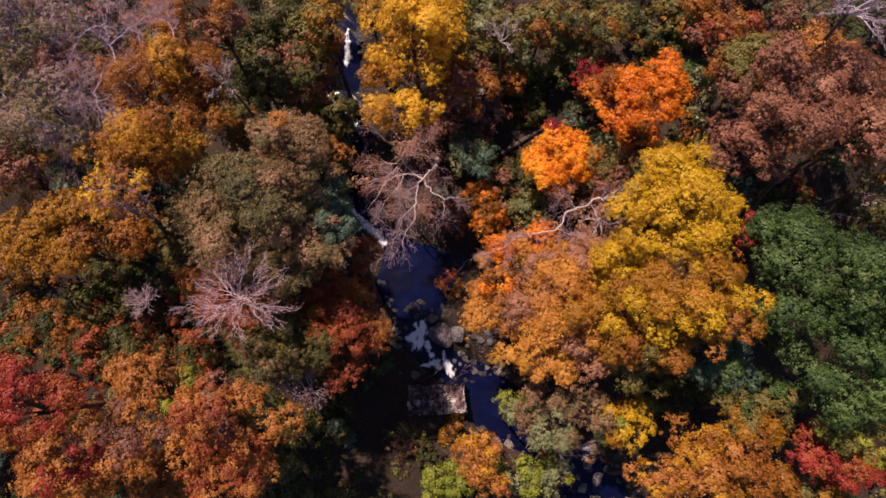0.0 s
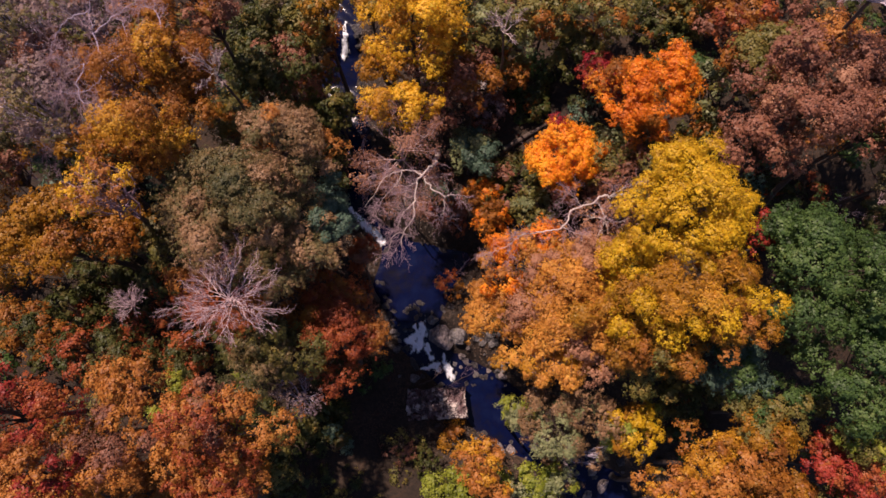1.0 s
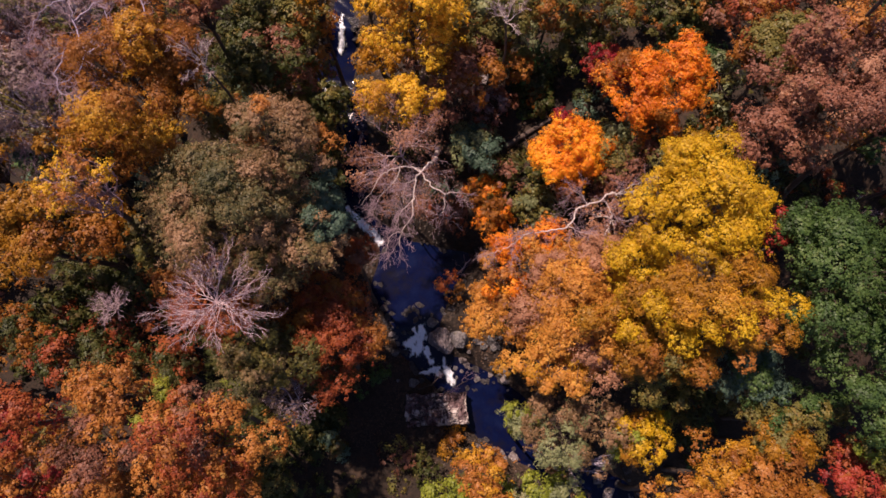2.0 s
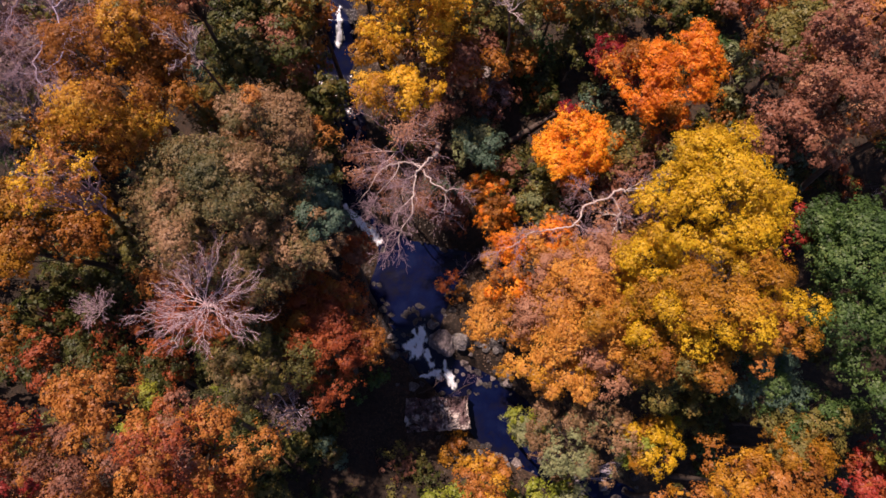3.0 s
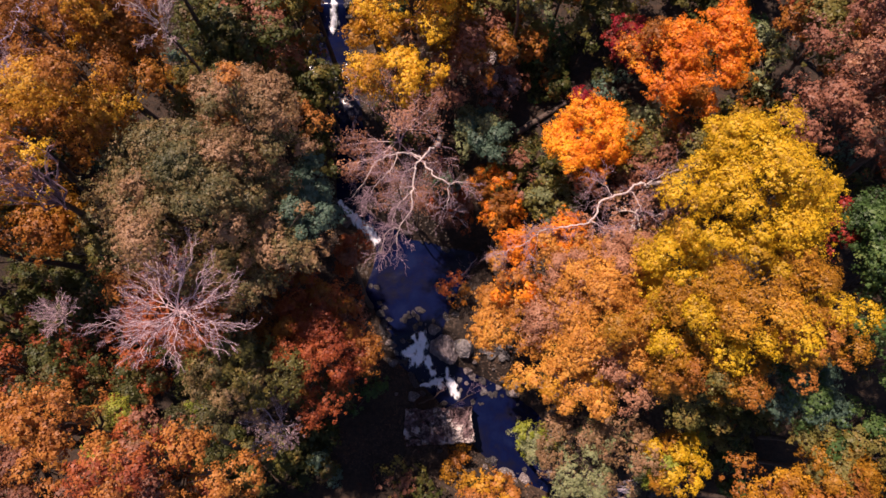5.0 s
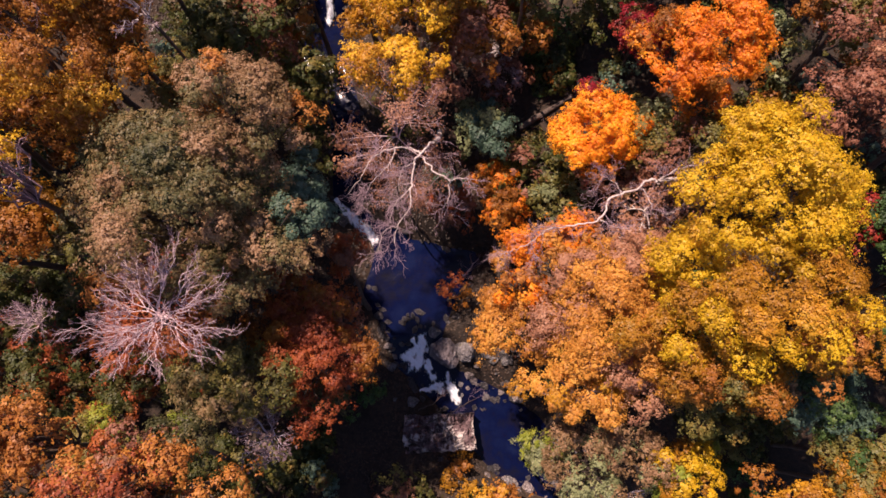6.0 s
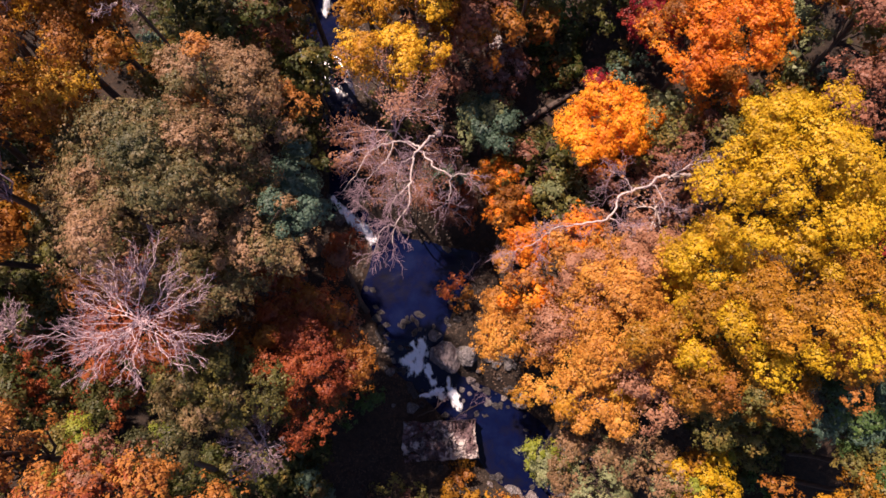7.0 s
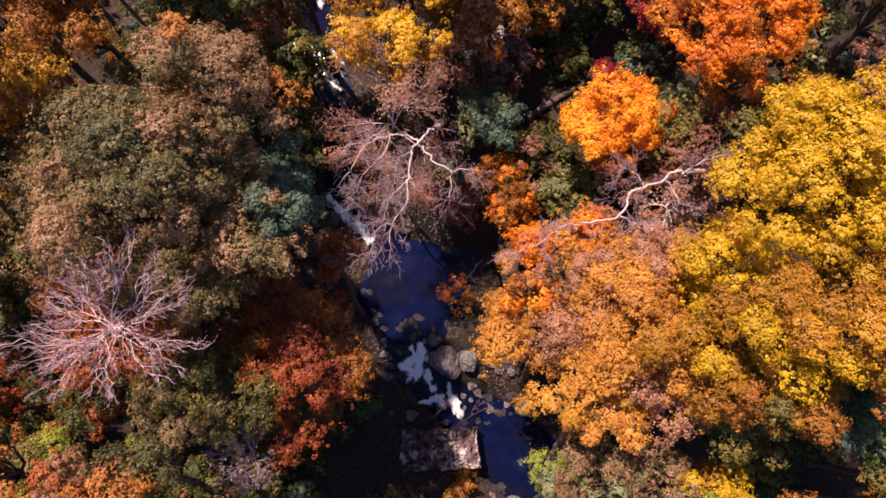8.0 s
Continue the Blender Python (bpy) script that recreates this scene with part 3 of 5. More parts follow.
limb_line(over(sycamore, [(-0.38, 21.72, 6.80), (-0.42, 19.45, 10.60), (-0.50, 17.09, 14.60), (-0.63, 15.85, 16.60)]), 0.2, 0.11, sycamore, "pale", 1, "trunk", twigs=2)
limb_line(over(sycamore, [(-0.63, 15.85, 16.60), (-1.21, 15.28, 16.60), (-1.51, 14.77, 16.60), (-1.61, 13.76, 16.40), (-1.71, 12.85, 16.10), (-2.20, 12.15, 15.80), (-2.46, 11.43, 15.40)]), 0.058, 0.016, sycamore, "pale", 2, twigs=27)
limb_line(over(sycamore, [(-1.21, 15.28, 16.60), (-1.80, 15.51, 16.70), (-2.36, 15.54, 16.70), (-3.08, 15.28, 16.60), (-3.50, 14.92, 16.60), (-3.88, 14.26, 16.40), (-4.50, 13.48, 16.10)]), 0.047, 0.011, sycamore, "pale", 5, twigs=27)
limb_line(over(sycamore, [(-1.13, 15.17, 16.60), (-0.62, 14.36, 16.60), (0.06, 13.97, 16.60), (0.09, 13.39, 16.30), (-0.07, 12.93, 16.10)]), 0.043, 0.011, sycamore, "pale", 3, twigs=13)
limb_line(over(sycamore, [(0.06, 13.97, 16.60), (0.64, 14.08, 16.60), (1.24, 13.99, 16.60)]), 0.023, 0.009, sycamore, "pale", 4, twigs=8)
limb_line(over(sycamore, [(-2.20, 12.15, 15.80), (-2.86, 11.86, 15.70), (-3.16, 11.03, 15.40)]), 0.027, 0.009, sycamore, "pale", 8, twigs=11)
limb_line(over(sycamore, [(-1.61, 13.76, 16.40), (-2.34, 12.97, 16.20), (-2.60, 12.27, 15.90)]), 0.027, 0.009, sycamore, "pale", 9, twigs=11)
limb_line(over(sycamore, [(-2.36, 15.54, 16.70), (-2.60, 14.78, 16.60), (-3.36, 14.04, 16.40), (-3.74, 13.30, 16.20)]), 0.025, 0.009, sycamore, "pale", 10, twigs=13)
limb_line(over(sycamore, [(-1.51, 14.77, 16.60), (-2.04, 14.50, 16.60), (-2.18, 13.48, 16.40)]), 0.023, 0.009, sycamore, "pale", 6, twigs=10)

# ---- the leaning pale tree beside the yellow crown ----
leaning = tagged(new("leaning_tree"), "leaning half-bare tree with thick pale crooked limbs", "tree")
leaning.location = (14.60, 17.76, float(ground_z(14.60, 17.76)))
limb_line(over(leaning, [(14.60, 17.76, 7.30), (12.60, 16.26, 11.30), (10.93, 15.03, 14.30), (9.85, 14.49, 15.30)]), 0.2, 0.1, leaning, "pale", 21, "trunk", twigs=3)
limb_line(over(leaning, [(9.85, 14.49, 15.30), (9.41, 14.55, 15.30), (8.90, 14.20, 15.30), (8.07, 13.80, 15.30), (7.48, 13.58, 15.30), (7.09, 12.71, 15.30), (6.40, 12.38, 15.30), (5.35, 12.22, 15.30)]), 0.064, 0.037, leaning, "pale", 22, twigs=17)
limb_line(over(leaning, [(8.95, 14.20, 15.30), (9.25, 13.80, 15.30), (9.45, 13.15, 15.30)]), 0.030, 0.014, leaning, "pale", 23, twigs=8)
limb_line(over(leaning, [(5.35, 12.22, 15.30), (4.57, 12.13, 15.30), (3.94, 11.66, 15.10), (3.17, 11.32, 14.90), (2.28, 11.00, 14.60)]), 0.030, 0.009, leaning, "pale", 24, twigs=20)
limb_line(over(leaning, [(6.98, 12.60, 15.30), (7.42, 12.27, 15.30), (8.31, 12.13, 15.30)]), 0.021, 0.008, leaning, "pale", 25, twigs=13)
limb_line(over(leaning, [(9.85, 14.49, 15.30), (10.85, 15.10, 15.30), (11.82, 15.39, 15.30)]), 0.030, 0.009, leaning, "pale", 27, twigs=17)
limb_line(over(leaning, [(8.07, 13.80, 15.30), (7.74, 14.52, 15.30), (7.10, 14.81, 15.30)]), 0.021, 0.008, leaning, "pale", 26, twigs=13)

# ---- leafless trees with crossing purple-grey limbs on the upper slope ----
spreading = tagged(new("leafless_tree"), "leafless tree with long crossing purple-grey limbs", "tree")
spreading.location = (-15.76, 18.73, float(ground_z(-15.76, 18.73)))
limb_line(over(spreading, [(-19.15, 23.63, 15.50), (-16.73, 21.19, 19.50), (-14.86, 19.38, 22.50), (-13.63, 18.39, 24.50)]), 0.112, 0.063, spreading, "violet", 301, "trunk", twigs=4)
limb_line(over(spreading, [(-13.63, 18.39, 24.50), (-14.05, 18.05, 24.50), (-14.90, 17.62, 24.50), (-15.56, 17.31, 24.50), (-16.54, 17.25, 24.50), (-17.25, 16.65, 24.50)]), 0.049, 0.010, spreading, "violet", 302, twigs=32)
limb_line(over(spreading, [(-15.56, 17.31, 24.50), (-15.98, 17.93, 24.50), (-16.43, 18.86, 24.50), (-16.85, 20.14, 24.50), (-17.03, 21.45, 24.50)]), 0.038, 0.010, spreading, "violet", 303, twigs=28)
limb_line(over(spreading, [(-16.43, 18.86, 24.50), (-15.77, 19.66, 24.50), (-14.85, 20.63, 24.50), (-14.30, 21.45, 24.50)]), 0.032, 0.008, spreading, "violet", 304, twigs=28)
limb_line(over(spreading, [(-13.63, 18.39, 24.50), (-13.29, 19.18, 24.50), (-13.70, 20.14, 24.50), (-14.70, 20.53, 24.50)]), 0.035, 0.008, spreading, "violet", 305, twigs=24)
limb_line(over(spreading, [(-14.90, 17.62, 24.50), (-14.79, 18.55, 24.50), (-15.21, 19.50, 24.50), (-15.99, 20.14, 24.50)]), 0.028, 0.008, spreading, "violet", 306, twigs=24)
limb_line(over(spreading, [(-16.54, 17.25, 24.50), (-16.71, 16.11, 24.50), (-16.14, 15.08, 24.50), (-14.97, 14.94, 24.50)]), 0.028, 0.008, spreading, "violet", 307, twigs=28)
limb_line(over(spreading, [(-15.56, 17.31, 24.50), (-15.81, 16.11, 24.50), (-16.76, 15.67, 24.50), (-17.68, 15.81, 24.50)]), 0.028, 0.008, spreading, "violet", 308, twigs=28)
limb_line(over(spreading, [(-16.85, 20.14, 24.50), (-17.78, 19.66, 24.50), (-18.23, 18.55, 24.50), (-18.11, 17.31, 24.50)]), 0.028, 0.008, spreading, "violet", 309, twigs=24)

hollow = tagged(new("leafless_tree"), "thin leafless grey tree over a dark hollow", "tree")
hollow.location = (-23.00, 17.41, float(ground_z(-23.00, 17.41)))
limb_line(over(hollow, [(-25.66, 20.24, 14.00), (-22.81, 18.06, 18.00), (-20.71, 16.13, 21.00)]), 0.063, 0.035, hollow, "violet", 311, "trunk", twigs=4)
limb_line(over(hollow, [(-20.71, 16.13, 21.00), (-20.81, 15.10, 21.00), (-20.69, 13.84, 21.00)]), 0.025, 0.008, hollow, "violet", 312, twigs=18)
limb_line(over(hollow, [(-20.75, 15.49, 21.00), (-19.88, 14.72, 21.00), (-19.01, 14.22, 21.00)]), 0.021, 0.008, hollow, "violet", 313, twigs=18)
limb_line(over(hollow, [(-20.71, 16.13, 21.00), (-20.12, 15.90, 21.00), (-19.46, 16.23, 21.00)]), 0.017, 0.007, hollow, "violet", 314, twigs=14)

# ---- the forest, tree by tree: centre and half-axes of each crown ----
tree("broadleaf_tree", "half-bare tree with faded mauve-brown leaves", "tree", 101, (-20.68, 19.61, 23.96), (2.68, 2.40, 2.44), [("dusty", 0.7), ("olive", 0.3)], per_m2=122, twigs=5, bark="grey", leaf=0.078)
tree("broadleaf_tree", "olive and mauve tree thinning towards winter", "tree", 103, (-19.63, 16.16, 22.93), (2.54, 2.26, 2.32), [("dusty", 0.6), ("olive", 0.4)], per_m2=129, twigs=5, bark="grey", leaf=0.078)
tree("broadleaf_tree", "broad tree with rust-orange and olive leaves", "tree", 104, (-14.30, 16.03, 22.04), (3.10, 2.96, 3.40), [("rust", 0.7), ("gold", 0.3)], leaf=0.07, per_m2=331)
tree("broadleaf_tree", "brown-orange tree on the upper slope", "tree", 105, (-13.26, 23.05, 21.14), (2.73, 1.99, 2.09), [("rust", 0.6), ("copper", 0.4)], leaf=0.115, per_m2=122)
bare_tree("leafless_tree", "small leafless whitish tree", "tree", 106, (-11.20, 17.95, 23.50), (1.3, 1.3, 1.3), bark="pale", limbs=7, thick=0.085)
tree("broadleaf_tree", "dark rusty tree in the shade of the bank", "tree", 107, (-10.35, 23.40, 14.76), (2.35, 2.28, 2.34), [("copper", 0.5), ("undergrowth", 0.5)], per_m2=53, leaf=0.15)
tree("broadleaf_tree", "dark green-brown tree at the stream's head", "tree", 108, (-10.71, 27.44, 15.37), (2.14, 1.75, 1.89), [("undergrowth", 0.8), ("moss", 0.2)], per_m2=53, leaf=0.15)
tree("broadleaf_tree", "olive-gold tree beside the upper stream", "tree", 109, (-7.42, 25.90, 18.11), (1.98, 1.62, 1.78), [("mustard", 0.4), ("moss", 0.6)], leaf=0.132, per_m2=93)
tree("broadleaf_tree", "large olive-green tree with browning leaf tips", "tree", 110, (-10.69, 11.78, 20.50), (3.81, 3.25, 3.60), [("olive", 0.75), ("tan", 0.25)], count=46, ragged=1.1, leaf=0.07, per_m2=331)
tree("broadleaf_tree", "tan tree beside a larger olive one", "tree", 111, (-8.08, 14.75, 20.73), (2.51, 2.06, 2.80), [("tan", 0.6), ("olive", 0.25), ("apricot", 0.15)], leaf=0.073, per_m2=305)
tree("broadleaf_tree", "blue-green evergreen in shade by the stream", "tree", 112, (-6.42, 13.05, 16.80), (1.47, 1.93, 1.65), [("teal", 1)], leaf=0.096, per_m2=177)
tree("broadleaf_tree", "golden-mustard tree with a heavy rounded crown", "tree", 113, (-21.01, 11.62, 18.50), (3.9, 2.9, 3.6), [("mustard", 0.85), ("rust", 0.15)], leaf=0.107, per_m2=190)
tree("broadleaf_tree", "thin tree with pale orange leaves and bare twigs", "tree", 114, (-15.13, 11.28, 23.87), (1.63, 1.89, 1.78), [("apricot", 0.5), ("yellow", 0.5)], per_m2=86, twigs=6, bark="mauve", ragged=1.0, leaf=0.072)
bare_tree("leafless_tree", "leafless tree with a round dome of pinkish twigs", "tree", 115, (-10.08, 7.05, 21.60), (2.6, 2.6, 1.35), bark="pink", limbs=24, thick=0.043, leaf_mat="brick", sparse=700, leaf=0.07, flat=-0.12)
bare_tree("leafless_tree", "smaller leafless tree with purple-grey twigs", "tree", 116, (-15.77, 7.25, 19.00), (0.95, 0.95, 1.1), bark="pink", limbs=13, thick=0.035)
# these two crowns wear dark undergrowth leaves in place of cast shade
tree("broadleaf_tree", "low brown tree under taller ones, shade put into its leaf colour", "tree", 117, (-24.86, 7.70, 6.93), (4.24, 2.42, 2.46), [("undergrowth", 0.65), ("brick", 0.35)], per_m2=53, leaf=0.15)
tree("broadleaf_tree", "rust-red tree behind a leafless one, leaves darkened as shade", "tree", 118, (-17.30, 7.02, 11.73), (2.52, 1.98, 2.08), [("undergrowth", 0.65), ("brick", 0.35)], per_m2=110, leaf=0.1)
tree("maple_tree", "deep red maple on the slope", "tree", 119, (-18.36, 1.94, 22.26), (2.36, 1.86, 1.98), [("red", 0.6), ("brick", 0.4)], leaf=0.083, per_m2=234)
tree("maple_tree", "red and orange maple on the lower slope", "tree", 120, (-17.16, -0.80, 21.07), (1.90, 1.52, 1.69), [("red", 0.35), ("apricot", 0.65)], leaf=0.085, per_m2=223)
tree("broadleaf_tree", "apricot-orange tree with separate rounded clumps", "tree", 121, (-13.96, 3.21, 20.82), (1.93, 1.47, 1.65), [("apricot", 1)], ragged=1.3, count=34, per_m2=126, leaf=0.092)
tree("broadleaf_tree", "broad apricot-orange tree with open clumps", "tree", 122, (-15.15, 0.04, 19.81), (2.76, 2.23, 2.30), [("apricot", 0.6), ("copper", 0.4)], ragged=1.3, count=34, per_m2=132, leaf=0.09)
tree("broadleaf_tree", "pinkish orange tree with ragged clumps", "tree", 123, (-10.73, 1.06, 19.83), (2.51, 2.38, 2.42), [("apricot", 0.5), ("brick", 0.3), ("copper", 0.2)], ragged=1.3, count=34, per_m2=130, leaf=0.09)
tree("broadleaf_tree", "small yellow-green tree between orange ones", "tree", 124, (-9.91, 2.78, 18.22), (1.23, 1.23, 1.44), [("lime", 0.4), ("olive", 0.6)], leaf=0.072, per_m2=315)
tree("broadleaf_tree", "dull orange tree low on the bank", "tree", 125, (-10.44, -1.51, 18.66), (2.45, 1.63, 1.79), [("apricot", 0.5), ("brick", 0.5)], per_m2=136, leaf=0.094)
tree("broadleaf_tree", "brown-green tree with small leaves", "tree", 126, (-8.94, 5.23, 15.35), (1.99, 2.09, 2.09), [("moss", 0.5), ("olive", 0.5)], per_m2=170, leaf=0.084)
tree("maple_tree", "brick-red maple leaning to the stream", "tree", 127, (-5.79, 6.63, 14.20), (2.25, 2.75, 3.0), [("brick", 0.75), ("rust", 0.25)], leaf=0.072, per_m2=340, ragged=0.5)
tree("maple_tree", "shaded brown-red tree beside a red maple", "tree", 128, (-7.07, 7.82, 14.71), (1.85, 2.35, 1.97), [("brick", 0.5), ("rust", 0.5)], leaf=0.09, per_m2=202)
tree("broadleaf_tree", "small brick-red tree over the stream", "tree", 129, (-5.02, 11.73, 12.85), (0.85, 1.2, 1.1), [("brick", 0.6), ("copper", 0.4)], leaf=0.104, per_m2=151)
bare_tree("leafless_tree", "grey leafless thicket tree at the stream bank", "tree", 130, (-8.19, 3.15, 13.45), (1.98, 1.62, 1.78), bark="grey", limbs=6, thick=0.09, leaf_mat="dusty", sparse=350)
tree("broadleaf_tree", "bright yellow tree on the upper bank", "tree", 131, (-1.73, 24.76, 17.95), (3.08, 2.87, 2.84), [("yellow", 0.8), ("gold", 0.2)], leaf=0.09, per_m2=200)
tree("broadleaf_tree", "yellow tree spreading above a twiggy one", "tree", 132, (-2.57, 19.55, 16.92), (2.80, 1.47, 2.00), [("yellow", 0.7), ("gold", 0.3)], leaf=0.09, per_m2=200)
bare_tree("leafless_tree", "twiggy tree with sparse pinkish-tan leaves", "tree", 133, (-2.51, 17.37, 16.52), (3.06, 2.98, 2.94), bark="pink", limbs=10, thick=0.055, leaf_mat="rosy", sparse=4600, leaf=0.075)
tree("broadleaf_tree", "grey-olive tree thinning at the top", "tree", 134, (3.06, 26.46, 15.75), (2.85, 2.28, 2.34), [("sage", 0.4), ("moss", 0.6)], per_m2=45, twigs=5, leaf=0.15)
bare_tree("leafless_tree", "leafless pale branches rising from olive foliage", "tree", 135, (3.51, 23.85, 19.50), (1.46, 1.39, 1.58), bark="pale", limbs=6, thick=0.09)
tree("broadleaf_tree", "brown understorey tree on the slope", "tree", 136, (1.94, 23.38, 14.46), (2.31, 1.92, 2.03), [("copper", 0.5), ("rust", 0.5)], per_m2=53, leaf=0.15)
tree("broadleaf_tree", "grey-green conifer-like tree near the pool", "tree", 137, (2.17, 19.76, 10.79), (1.72, 2.25, 1.86), [("sage", 0.5), ("teal", 0.5)], leaf=0.12, per_m2=113)
tree("broadleaf_tree", "small orange sapling above the pool", "tree", 138, (2.69, 17.12, 9.31), (1.09, 1.17, 1.32), [("orange", 0.45), ("rust", 0.55)], leaf=0.085, per_m2=200)
tree("broadleaf_tree", "low orange sapling beside the pool", "tree", 139, (3.34, 15.65, 8.83), (1.26, 1.09, 1.32), [("orange", 0.5), ("rust", 0.5)], leaf=0.085, per_m2=200)
tree("maple_tree", "glowing orange maple with a rounded crown", "tree", 140, (7.96, 17.99, 13.05), (2.35, 2.20, 2.27), [("amber", 1)], leaf=0.08, per_m2=350, ragged=0.6)
tree("maple_tree", "crimson treetop above an orange maple", "tree", 141, (7.04, 19.68, 15.00), (0.42, 0.36, 0.4), [("crimson", 1)], leaf=0.08, count=12, per_m2=130)
tree("maple_tree", "flame-orange maple with a dense crown", "tree", 142, (13.01, 20.36, 17.86), (1.66, 2.14, 1.81), [("orange", 1)], leaf=0.08, per_m2=350, ragged=0.6)
tree("maple_tree", "deep orange maple beside a brighter one", "tree", 143, (11.32, 20.34, 16.61), (1.95, 2.20, 2.06), [("orange", 0.7), ("rust", 0.3)], leaf=0.08, per_m2=350, ragged=0.6)
tree("maple_tree", "dark red maple behind orange ones", "tree", 144, (10.02, 23.13, 14.40), (1.3, 1.7, 1.5), [("red", 0.6), ("crimson", 0.4)], leaf=0.085, per_m2=200, twigs=3)
tree("maple_tree", "small orange maple below larger ones", "tree", 145, (12.59, 18.81, 15.05), (1.33, 1.18, 1.41), [("orange", 0.5), ("rust", 0.5)], leaf=0.085, per_m2=200)
tree("broadleaf_tree", "olive-brown tree in the upper woods", "tree", 146, (6.80, 27.42, 15.10), (2.14, 2.34, 2.22), [("moss", 0.7), ("rust", 0.3)], per_m2=53, leaf=0.15)
tree("broadleaf_tree", "brown and olive tree in the upper woods", "tree", 147, (10.39, 26.74, 15.97), (2.66, 2.09, 2.17), [("moss", 0.4), ("undergrowth", 0.3), ("rust", 0.3)], per_m2=53, leaf=0.15)
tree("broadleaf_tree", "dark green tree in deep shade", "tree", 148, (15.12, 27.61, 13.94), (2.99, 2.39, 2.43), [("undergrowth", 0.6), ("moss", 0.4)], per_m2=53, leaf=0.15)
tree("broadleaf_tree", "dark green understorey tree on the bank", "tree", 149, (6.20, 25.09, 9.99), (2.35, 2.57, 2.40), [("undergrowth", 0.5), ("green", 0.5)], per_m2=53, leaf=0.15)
tree("broadleaf_tree", "brown-orange tree near the ridge", "tree", 150, (17.28, 26.40, 16.95), (2.22, 2.03, 2.13), [("rust", 0.6), ("copper", 0.4)], per_m2=64, leaf=0.136)
tree("broadleaf_tree", "thin grey-green tree between red crowns", "tree", 151, (16.78, 22.53, 15.11), (1.33, 2.66, 1.53), [("moss", 0.6), ("sage", 0.4)], per_m2=35, leaf=0.15)
tree("broadleaf_tree", "olive-brown tree with a wide crown", "tree", 152, (17.84, 20.55, 19.61), (2.73, 2.41, 3.00), [("rust", 0.4), ("moss", 0.6)], leaf=0.115, per_m2=122)
tree("broadleaf_tree", "large copper-pink tree with a dense wide crown", "tree", 153, (19.31, 17.50, 22.40), (4.3, 3.1, 3.2), [("copper", 0.75), ("rosy", 0.15), ("apricot", 0.1)], count=40, leaf=0.098, per_m2=169)
tree("broadleaf_tree", "dusty mauve-brown tree with a wide crown", "tree", 154, (16.71, 15.66, 20.60), (3.5, 2.0, 2.8), [("copper", 0.85), ("rosy", 0.15)], leaf=0.102, per_m2=155)
tree("broadleaf_tree", "copper tree at the wood's edge", "tree", 155, (20.97, 15.84, 22.37), (2.30, 2.15, 2.23), [("copper", 0.8), ("rosy", 0.2)], leaf=0.1, per_m2=161)
bare_tree("leafless_tree", "leafless purple-grey tree on the ridge", "tree", 156, (18.91, 19.26, 27.83), (2.63, 1.94, 2.05), bark="grey", limbs=11, thick=0.12)
tree("broadleaf_tree", "faded brown tree thinning out", "tree", 157, (19.69, 22.97, 21.48), (1.93, 1.44, 1.63), [("copper", 0.7), ("olive", 0.3)], per_m2=82, twigs=5, leaf=0.092)
tree("broadleaf_tree", "olive-gold tree beside dark woods", "tree", 158, (22.83, 13.88, 20.83), (1.15, 1.96, 1.37), [("olive", 0.6), ("mustard", 0.4)], leaf=0.107, per_m2=143)
bare_tree("leafless_tree", "fallen pale leafless branch tree in deep shade", "tree", 159, (26.70, 15.53, 12.10), (3.07, 1.43, 1.62), bark="pink", limbs=7, thick=0.08, flat=0.0)
tree("broadleaf_tree", "tall bright yellow tree with a full crown", "tree", 160, (12.61, 11.57, 19.28), (3.2, 2.7, 3.6), [("lemon", 1)], count=48, ragged=0.5, leaf=0.072, per_m2=315)
tree("broadleaf_tree", "slim yellow tree rising beside a broader one", "tree", 161, (11.87, 13.95, 20.60), (1.3, 1.4, 1.8), [("lemon", 1)], ragged=0.4, leaf=0.073, per_m2=308)
tree("broadleaf_tree", "broad mustard-yellow tree with an even crown", "tree", 162, (12.55, 7.94, 18.35), (3.56, 2.39, 3.40), [("gold", 0.35), ("mustard", 0.35), ("lemon", 0.3)], count=44, ragged=1.0, leaf=0.072, per_m2=315)
tree("broadleaf_tree", "apricot-orange tree leaning over the pool", "tree", 163, (7.86, 7.67, 13.01), (3.58, 3.24, 3.40), [("peach", 0.8), ("rosy", 0.2)], count=44, ragged=0.5, leaf=0.084, per_m2=280)
tree("broadleaf_tree", "apricot tree reaching out over the water", "tree", 164, (3.99, 9.01, 10.21), (2.47, 2.09, 2.17), [("peach", 1)], leaf=0.084, per_m2=280, ragged=0.5)
tree("broadleaf_tree", "pinkish orange tree above the pool", "tree", 165, (5.37, 11.43, 11.96), (2.77, 2.22, 2.29), [("rosy", 0.4), ("peach", 0.4), ("orange", 0.2)], leaf=0.084, per_m2=280, ragged=0.5)
tree("broadleaf_tree", "low golden-apricot tree at the bank", "tree", 166, (6.53, 5.23, 11.86), (3.37, 1.70, 1.85), [("peach", 0.75), ("gold", 0.25)], base=(6.0, 2.6), bark="grey", leaf=0.084, per_m2=280, ragged=0.5)
bare_tree("leafless_tree", "pale limbed tree almost bare of leaves", "tree", 167, (10.74, 14.68, 12.34), (3.47, 2.25, 2.31), bark="pale", limbs=7, thick=0.14, leaf_mat="rosy", sparse=1500, flat=0.0)
# the sun reaches this crown; half of its leaves are dark to imitate shade
tree("broadleaf_tree", "olive-brown tree below golden ones, shade put into its leaf colour", "tree", 168, (11.80, 4.92, 12.91), (2.59, 1.55, 1.72), [("moss", 0.5), ("undergrowth", 0.5)], per_m2=136, leaf=0.094)
